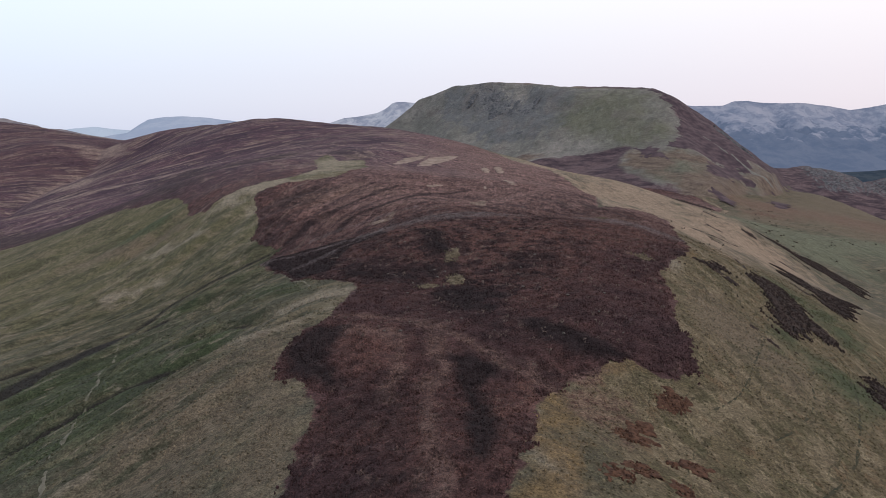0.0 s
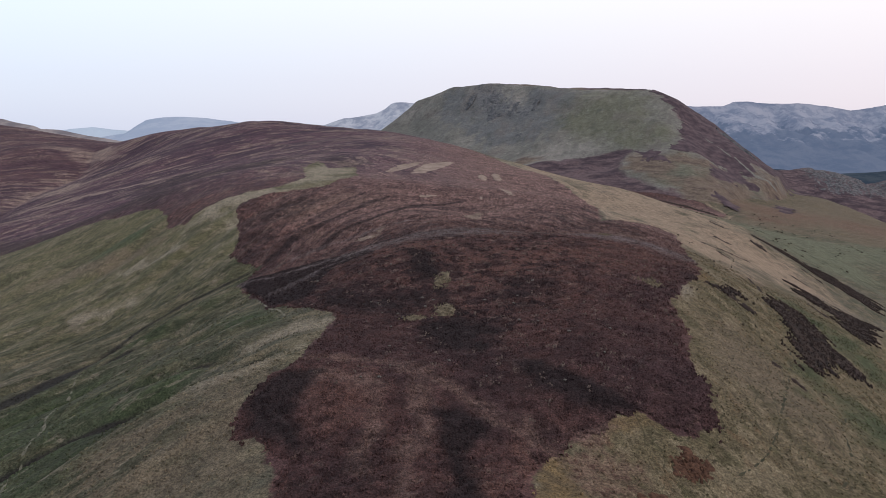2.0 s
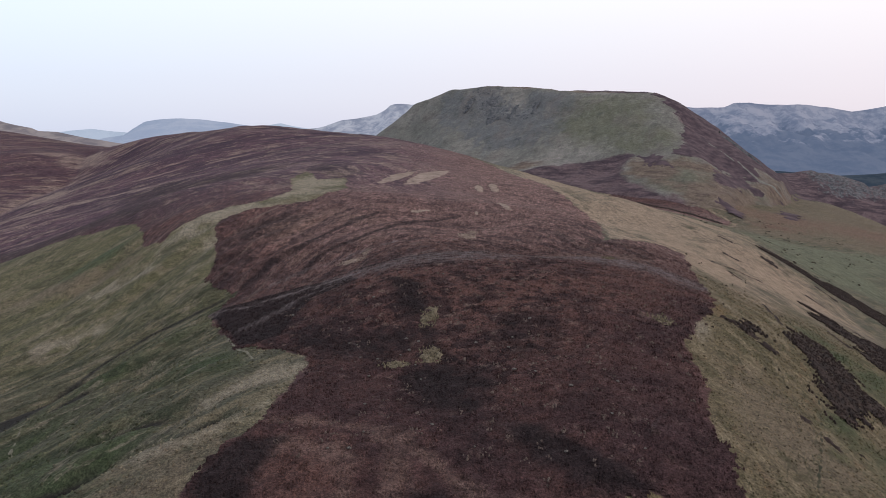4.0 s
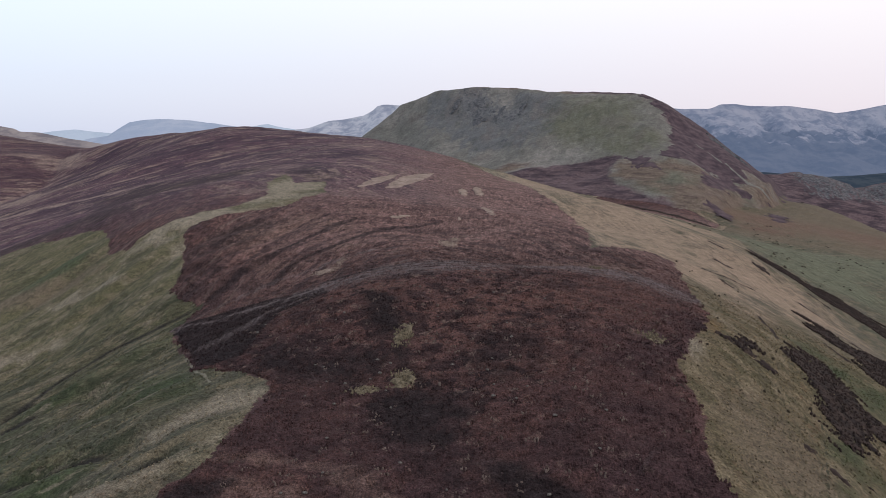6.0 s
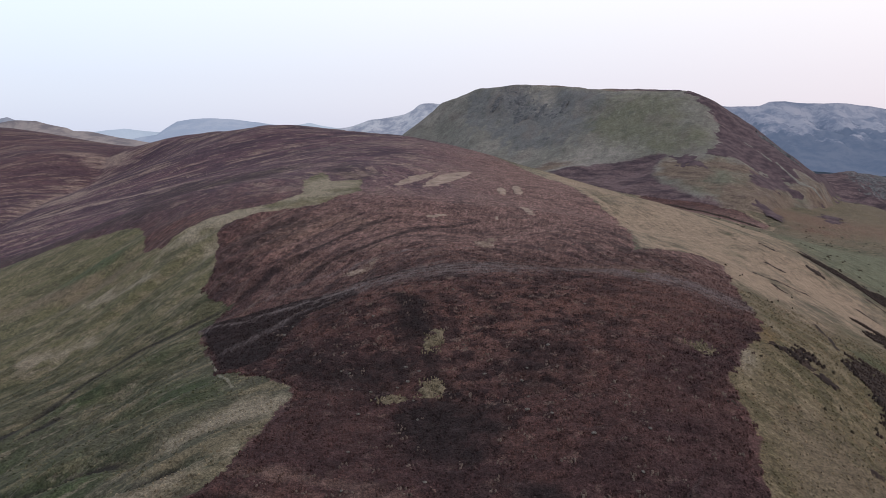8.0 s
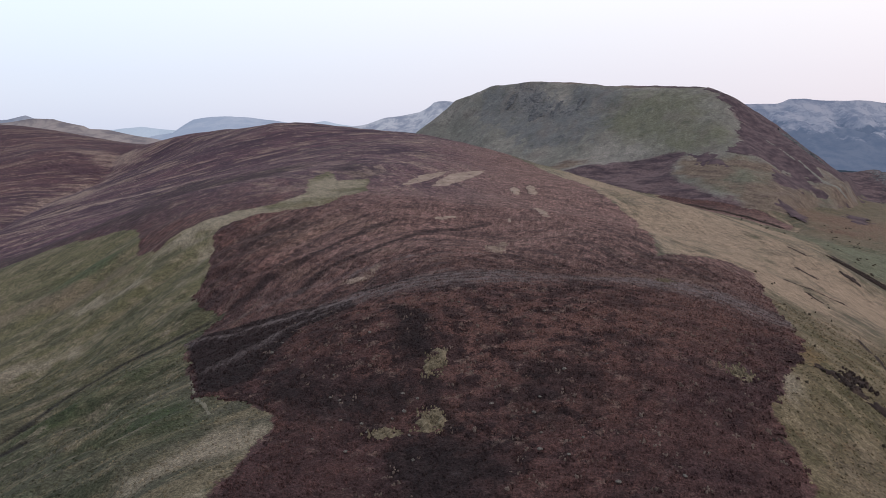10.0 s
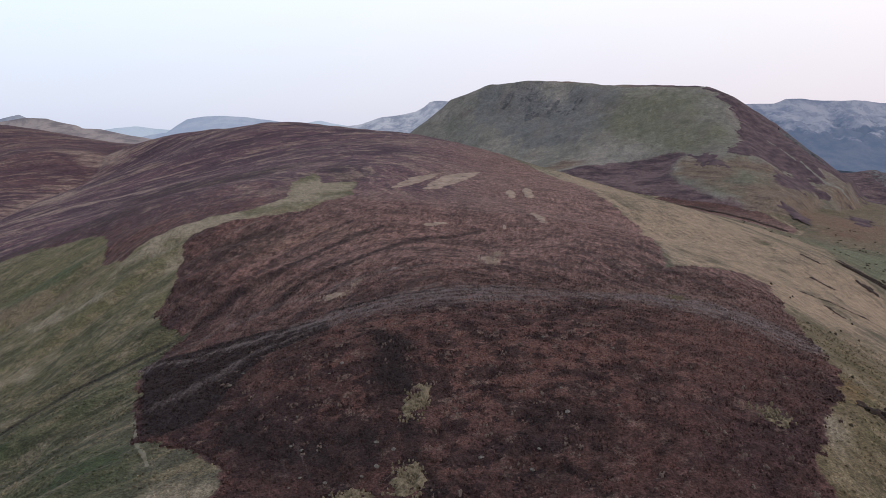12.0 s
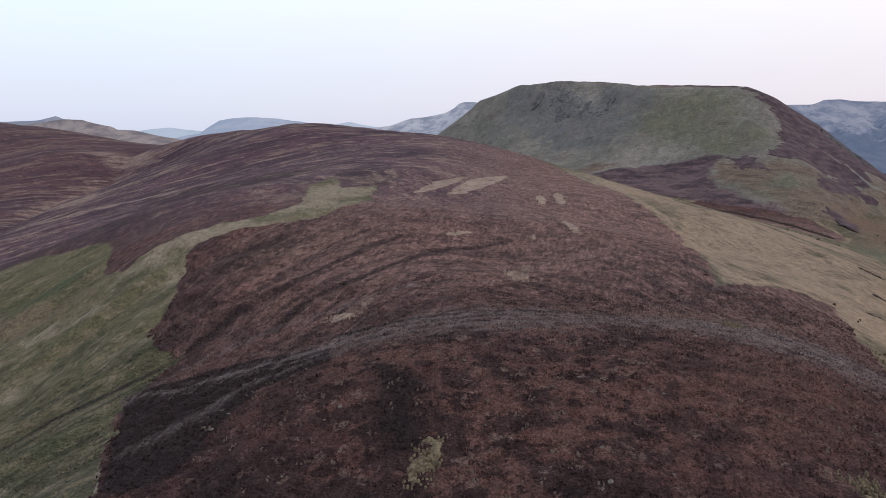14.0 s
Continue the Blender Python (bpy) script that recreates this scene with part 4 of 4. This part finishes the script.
# ---- the plant cover near the path ----
def tufts(name, places, radius, tall, material, parent, seed, sides=5, values=None):
    """Many small rounded or spiky clumps joined into one mesh, standing on the ground at places (x, y, z)."""
    rng = np.random.default_rng(seed)
    n = len(places)
    r = radius * rng.uniform(0.6, 1.35, n)
    h = tall * rng.uniform(0.55, 1.3, n)
    a = rng.uniform(0, 6.283, n)
    ring = np.arange(sides) * 6.283 / sides
    ang = a[:, None] + ring[None] + rng.uniform(-0.3, 0.3, (n, sides))
    low, high = r[:, None] * rng.uniform(0.8, 1.25, (n, sides)), r[:, None] * rng.uniform(0.45, 0.8, (n, sides))
    base = np.stack([np.cos(ang) * low, np.sin(ang) * low, np.full((n, sides), -0.15)], -1)
    mid = np.stack([np.cos(ang + 0.5) * high, np.sin(ang + 0.5) * high, h[:, None] * rng.uniform(0.55, 1.0, (n, sides))], -1)
    top = np.stack([rng.uniform(-0.2, 0.2, n) * r, rng.uniform(-0.2, 0.2, n) * r, h * 1.05], -1)[:, None]
    verts = (np.concatenate([base, mid, top], 1) + places[:, None, :]).reshape(-1, 3)
    one = []
    for i in range(sides):
        j = (i + 1) % sides
        one += [(i, j, sides + i), (j, sides + j, sides + i), (sides + i, sides + j, 2 * sides)]
    m = 2 * sides + 1
    faces = (np.array(one)[None] + m * np.arange(n)[:, None, None]).reshape(-1, 3)
    vals = {k: np.repeat(v, m) for k, v in (values or {}).items()}
    return tagged(mesh_object(name, verts, faces, material, parent, vals, flat=True), kind="stuff")


def scatter(box, gap, wanted, seed):
    """Places on a jittered lattice inside a plan box, where wanted(x, y) beats chance."""
    rng = np.random.default_rng(seed)
    x, y = (a.ravel() for a in np.meshgrid(np.arange(box[0], box[1], gap), np.arange(box[2], box[3], gap)))
    x, y = x + rng.uniform(-0.5, 0.5, x.shape) * gap, y + rng.uniform(-0.5, 0.5, y.shape) * gap
    keep = rng.uniform(0, 1, x.shape) < wanted(x, y)
    return x[keep], y[keep]


def cover(name, label, category, group, box, step, reach, lift, material, lumps=1.1, parent=None):
    """A low stand of plants lying on the ground: reach(x, y) is the distance inside its ragged edge."""
    xs, ys = np.arange(box[0], box[1], step), np.arange(box[2], box[3], step)
    x, y = (a.ravel() for a in np.meshgrid(xs, ys))
    x, y = x + 0.3 * step * rough(x * 7, y * 7, 1.7, 91), y + 0.3 * step * rough(x * 7, y * 7, 1.7, 92)
    d = reach(x, y)
    z = ground_height(x, y) - 0.12 + (lift + 0.12) * smooth(-0.3, 0.5, d) * (0.75 + 0.5 * rough(x, y, lumps, 93) + 0.25 * rough(x, y, lumps * 0.45, 94))
    verts, faces, values = trimmed(np.stack([x, y, z], 1), grid_faces(len(xs), len(ys)), d > -0.35, covers(x, y), True)
    ob = mesh_object(name, verts, faces, material, parent, values)
    return tagged(ob, label, category, group)


def ragged(x, y, d, amount=1.0, step=0.3):
    """The distance d inside an edge, made uneven at every size that a mesh of that step can show."""
    out = d + amount * 0.8 * rough(x, y, max(3.1, 4 * step), 101)
    if step <= 0.6:
        out = out + amount * 0.65 * rough(x, y, 1.1, 102)
    if step <= 0.5:
        out = out + amount * 0.45 * rough(x, y, 0.55, 103)
    return out


def heath_reach(x, y):
    d = inside(x, y, HEATH)
    return np.minimum(ragged(x, y, d, 1.1 + 0.7 * smooth(0, 30, x)), 318 - y)


# pale grass openings in the heather: x, y, radii and turn
OPENINGS = ((2.4, 171.3, 1.6, 3.4, -15), (2.6, 155.8, 1.7, 3.0, -25), (-3.4, 152.8, 2.2, 0.9, 15), (-20.5, 227.5, 3.0, 1.6, 10), (-17.2, 233.5, 0.8, 3.2, -25), (13, 257, 2.2, 5, 0), (15.4, 266, 1.2, 4, 0),
                            (31, 389, 2.2, 13, 0), (23, 383, 2.2, 10, 0), (30, 314, 1.8, 13, 5), (18, 299, 0.8, 3, 0), (-4, 298, 4.5, 1.5, 40), (49.5, 170.8, 1.9, 2.4, 0), (51, 223, 1.6, 2.2, 0))


def open_ground(x, y):
    """Where the heather leaves room for grass."""
    return np.max([np.exp(-((x - p[0]) / p[2]) ** 2 - ((y - p[1]) / p[3]) ** 2) for p in OPENINGS], axis=0) > 0.25


# the great heather stand over the knoll
stand = cover("heather_stand", "broad stand of brown winter heather with ragged edges over the knoll", "heather", "", (-80, 92, -36, 322), 0.5, heath_reach, 0.28, HEATHER)
hx, hy = scatter((-80, 90, 50, 250), 0.5, lambda x, y: (heath_reach(x, y) > 0.1) * ~open_ground(x, y) * np.where(y < 120, 0.8, 0.62), 11)
tufts("heather_clumps", np.stack([hx, hy, ground_height(hx, hy) + 0.12], 1), 0.18, 0.26, HEATHER_TUFT, stand, 12, 5, covers(hx, hy))

bx, by = scatter((-30, 56, 112, 202), 2.3, lambda x, y: 0.30 * (heath_reach(x, y) > 1) * smooth(-0.2, 0.5, rough(x, y, 14, 112)), 15)
bx, by = (np.repeat(a, 5) + np.random.default_rng(16 + k).normal(0, 0.34, 5 * len(a)) for k, a in enumerate((bx, by)))
tufts("bleached_growth", np.stack([bx, by, ground_height(bx, by) + 0.2], 1), 0.17, 0.22, BLEACHED, stand, 17, 5)

# grass tussocks on both near slopes
gx, gy = scatter((-120, 120, 55, 230), 0.85, lambda x, y: (inside(x, y, HEATH) < -0.3) * (0.22 + 0.45 * (rough(x, y, 7, 111) > -0.1)), 13)
sward = tufts("grass_tussocks", np.stack([gx, gy, ground_height(gx, gy)], 1), 0.22, 0.20, GRASS_TUFT, None, 14, 5, covers(gx, gy))
tagged(sward, "tussocks of straw and olive grass on the slopes", "grass", kind="stuff")


def line_patch(label, line, width, category="heather", material=None, lift=0.3, group="dark heather strips", name="heather_strip", step=0.55, gaps=0.0):
    box = (min(p[0] for p in line) - width - 2, max(p[0] for p in line) + width + 2, min(p[1] for p in line) - width - 2, max(p[1] for p in line) + width + 2)

    def reach(x, y):
        return ragged(x, y, width - line_distance(x, y, line), 0.35 * width, step) - gaps * (rough(x, y, 5, 121) > 0.35)

    return cover(name, label, category, group, box, step, reach, lift, material or DARK_HEATHER)


def round_patch(label, x0, y0, rx, ry, turn=0, category="grass", material=None, lift=0.5, group="pale grass patches", name="grass_patch", step=0.28, rag=1.0):
    c, s, r = math.cos(radians(turn)), math.sin(radians(turn)), max(rx, ry) + 2

    def reach(x, y):
        u, v = ((x - x0) * c + (y - y0) * s) / rx, (-(x - x0) * s + (y - y0) * c) / ry
        return ragged(x, y, (1 - np.hypot(u, v)) * min(rx, ry), rag * (0.35 + 0.5 * min(rx, ry)), step)

    return cover(name, label, category, group, (x0 - r, x0 + r, y0 - r, y0 + r), step, reach, lift, material or PALE)


# dark heather strips and clumps on the steep eastern slope
def area_patch(label, outline, name="heather_strip", category="heather", material=DARK_HEATHER, lift=0.35, group="dark heather strips", step=0.45, rag=2.0):
    box = (min(p[0] for p in outline) - 3, max(p[0] for p in outline) + 3, min(p[1] for p in outline) - 3, max(p[1] for p in outline) + 3)

    def reach(x, y):
        u, v = 0.34 * x - 0.94 * y, 0.94 * x + 0.34 * y
        return ragged(x, y, inside(x, y, outline), 0.5 * rag, step) + 1.5 * rag * rough(u / 4.5, v, 2.6, 122) - 1.9 * (rough(u / 5, v, 1.5, 123) > 0.22)

    ob = cover(name, label, category, group, box, step, reach, lift, material)
    tx, ty = scatter(box, 0.6, lambda x, y: (reach(x, y) > -0.7) * 0.75, len(bpy.data.objects))
    tufts("heather_clumps", np.stack([tx, ty, ground_height(tx, ty) + 0.15], 1), 0.27, 0.32, material, ob, len(bpy.data.objects), 5)
    return ob


area_patch("broad dark heather strip down the steep grassy slope", [(84, 190), (93, 199), (96.5, 195), (96, 184), (97, 178), (102, 172), (98, 165), (92, 162), (90, 164), (81, 153), (78, 153), (76.4, 158), (83, 171), (81, 175), (81, 182)])
area_patch("long dark heather strip across the steep slope", [(128, 263), (132, 253), (130, 238), (136, 234), (143, 237), (122, 204), (117.5, 203), (117, 210), (122.8, 226), (118.5, 229), (121, 244)])
area_patch("thin dark heather strip far down the slope", [(187, 427), (199, 418), (197, 384), (204, 373), (200, 344), (209, 339), (190, 309), (183, 316), (176, 323), (168, 330), (180, 380)], step=0.9, rag=3.0)
area_patch("dark heather strip low on the slope beside a trod", [(100, 160), (104, 150), (96, 132), (90, 124), (86, 128), (92, 146)])
area_patch("small dark heather clump on the slope", [(70.6, 184.6), (74.2, 181.4), (73.1, 177.2), (68.6, 175.1)], rag=1.0)
line_patch("dark peaty bank above the stream", [(176, 684), (191, 664), (217, 636), (232, 604)], 4.0, lift=0.8, step=1.0, group="", name="peat_bank", category="bank")
for line, wide in (([(103, 268), (104.4, 261.5)], 0.7), ([(94.7, 222.7), (92.1, 212.6)], 0.6), ([(117.6, 308.6), (121.3, 302)], 0.9), ([(99.6, 276.4), (110.3, 278.3), (117.5, 274.2)], 0.5), ([(144, 293.5), (147.5, 286)], 0.9),
                   ([(193.3, 443.9), (195.9, 417.8), (188, 384.2)], 1.6), ([(92.2, 210.7), (86.1, 195.4)], 0.5), ([(127.2, 338.9), (130.1, 330.9)], 1.0), ([(161.8, 320.4), (166, 312)], 1.1), ([(114.5, 224.9), (115.2, 215.4)], 0.8), ([(135.2, 248.4), (136.6, 239.2)], 0.7)):
    line_patch("thin dark streak of heather along the grassy slope", line, wide, lift=0.3, step=0.45)
for cx, cy, r in ((67, 178, 1.3), (70, 175, 1.5), (84.5, 171, 1.2), (66.4, 146, 0.8), (68.7, 141, 0.8), (74.5, 141, 0.9), (48.4, 152, 1.0), (142, 320, 2.4), (72, 172, 1.0)):
    round_patch("small dark heather clump in the grass", cx, cy, r, r * 1.5, 30, "heather", DARK_HEATHER, 0.4, "heather clumps on the slope", "heather_clump")
for cx, cy, rx, ry in ((37.0, 106.3, 2.6, 3.0), (26.7, 94.2, 2.6, 2.4), (29.4, 97.5, 1.6, 1.8), (21.8, 79.6, 2.0, 2.2), (25.2, 83.2, 2.0, 2.3), (30.9, 88.1, 0.9, 1.0), (34.5, 89.5, 1.6, 1.8), (30.0, 81.1, 1.7, 1.8)):
    clump = round_patch("low russet heather clump in pale green grass", cx, cy, rx, ry, -20, "heather", RUSSET, 0.25, "russet clumps", "heather_clump")
    tx, ty = scatter((cx - rx, cx + rx, cy - ry, cy + ry), 0.5, lambda x, y: 0.8 * (np.hypot((x - cx) / rx, (y - cy) / ry) < 0.85), 31)
    tufts("russet_growth", np.stack([tx, ty, ground_height(tx, ty) + 0.08], 1), 0.24, 0.26, RUSSET, clump, 32, 5)

# pale grass openings in the heather
for cx, cy, rx, ry, turn in OPENINGS:
    patch = round_patch("pale straw grass opening in the brown heather", cx, cy, rx, ry, turn, material=PALE if cy < 225 else STRIP, lift=0.42 if cy < 318 else 0.7, step=0.28 if cy < 240 else 0.6, rag=1.0 if cy < 290 else 0.45)
    if cy < 280:
        tx, ty = scatter((cx - 1.3 * rx, cx + 1.3 * rx, cy - 1.3 * ry, cy + 1.3 * ry), 0.42, lambda x, y: np.exp(-((x - cx) / rx) ** 2 - ((y - cy) / ry) ** 2), 33)
        tufts("straw_growth", np.stack([tx, ty, ground_height(tx, ty) + 0.25], 1), 0.2, 0.28, PALE if cy < 225 else STRIP, patch, 34, 5)
for outline in ([(-26, 358), (-25, 378), (-22.5, 398), (-16.5, 410), (-9, 428), (-12.5, 404), (-17.5, 384), (-21.5, 368)], [(-14.5, 364), (-12, 392), (-7.5, 420), (2, 440), (11, 455), (6, 425), (-1, 397), (-7, 378)]):
    cover("grass_strip", "long pale grass strip mown through the heather", "grass", "pale grass strips", (outline[0][0] - 4, outline[4][0] + 4, outline[0][1] - 4, outline[4][1] + 4), 0.6,
          lambda x, y: inside(x, y, outline) + 0.8 * rough(x, y, 7, 124), 0.18, STRIP)

# sheep trods
for line in ([(78, 162.5), (71, 148), (62.5, 132.5), (57, 123), (54, 117.5), (49.9, 111.6), (45.9, 107.8), (41.8, 105.2)], [(51, 101), (56.4, 105), (62, 111.3), (66.2, 118.4), (69.6, 127), (75, 134.8)],
             [(52.8, 89.7), (58, 94.4), (63.2, 99.9), (69, 109), (77.5, 124), (87.5, 145)], [(-56.3, 90.3), (-59.5, 99), (-62.3, 108), (-64.5, 117.3), (-67.2, 128.2), (-73.9, 144), (-81, 170)], [(-41.4, 184.5), (-40.8, 177.5), (-36.5, 169.6), (-31.4, 162.5)]):
    line_patch("narrow winding sheep trod worn into the grass", line, 0.42 if line[0][0] < 0 else 0.30, "path", PALE_TROD if line[0][0] < 0 else TROD, 0.12, "sheep trods", "sheep_trod", 0.24)

# rushes in the valley and on the slope
vx, vy = scatter((190, 360, 395, 660), 4.0, lambda x, y: 0.2 * (rough(x, y, 22, 141) > 0.1) * (rough(x, y, 6, 142) > 0), 21)
tagged(tufts("rushes", np.stack([vx, vy, ground_height(vx, vy)], 1), 0.9, 0.6, RUSH, None, 22, 5), "dark rush clumps on the green valley floor", "rushes", kind="stuff")
sx, sy = scatter((54, 125, 95, 270), 2.6, lambda x, y: 0.10 * (inside(x, y, HEATH) < -2) * smooth(0.1, 0.5, rough(x, y, 13, 143)), 23)
tagged(tufts("rushes", np.stack([sx, sy, ground_height(sx, sy)], 1), 0.34, 0.4, RUSH, None, 24, 5), "small dark tufts dotted over the grass slope", "rushes", kind="stuff")


# ---- pale specks in the heather, shaped as stones ----
def stone(x, y, r, turn):
    bm = bmesh.new()
    bmesh.ops.create_icosphere(bm, subdivisions=2, radius=r)
    for v in bm.verts:
        v.co *= 1 + 0.28 * noise.noise(v.co * (1.6 / r) + Vector((x, y, 0)))
        v.co = Vector((v.co.x * 1.25, v.co.y * 0.9, v.co.z * 0.65))
    me = bpy.data.meshes.new("stone")
    bm.to_mesh(me)
    bm.free()
    me.materials.append(STONE)
    ob = new("stone", me)
    ob.matrix_world = pose(x, y, float(ground_height(np.array([x]), np.array([y]))[0]) + 0.30, 0, 0, turn)
    return tagged(ob, "pale speck in brown heather, shaped as a weathered stone", "stone", "stones in the heather")


for k, (cx, cy) in enumerate(((-13.1, 163.7), (-11.4, 162.6), (0.4, 161.5), (-1.2, 158.2), (-2.7, 156.4), (-27.5, 187.9), (-28.2, 183.7), (-10.1, 182.4), (0.2, 152), (5.2, 194.1), (39, 256), (29, 253), (-13.9, 170.1), (-6.8, 155.4), (11.2, 158.5), (22.3, 167.2))):
    stone(cx, cy, 0.20 + 0.05 * (k % 4), 40 * k)
# thirty more added at random, standing in for pale tufts
strewn = random.Random(7)
for k in range(30):
    cx, cy = strewn.uniform(-14, 40), strewn.uniform(118, 190)
    stone(cx, cy, strewn.uniform(0.15, 0.30), 33 * k)
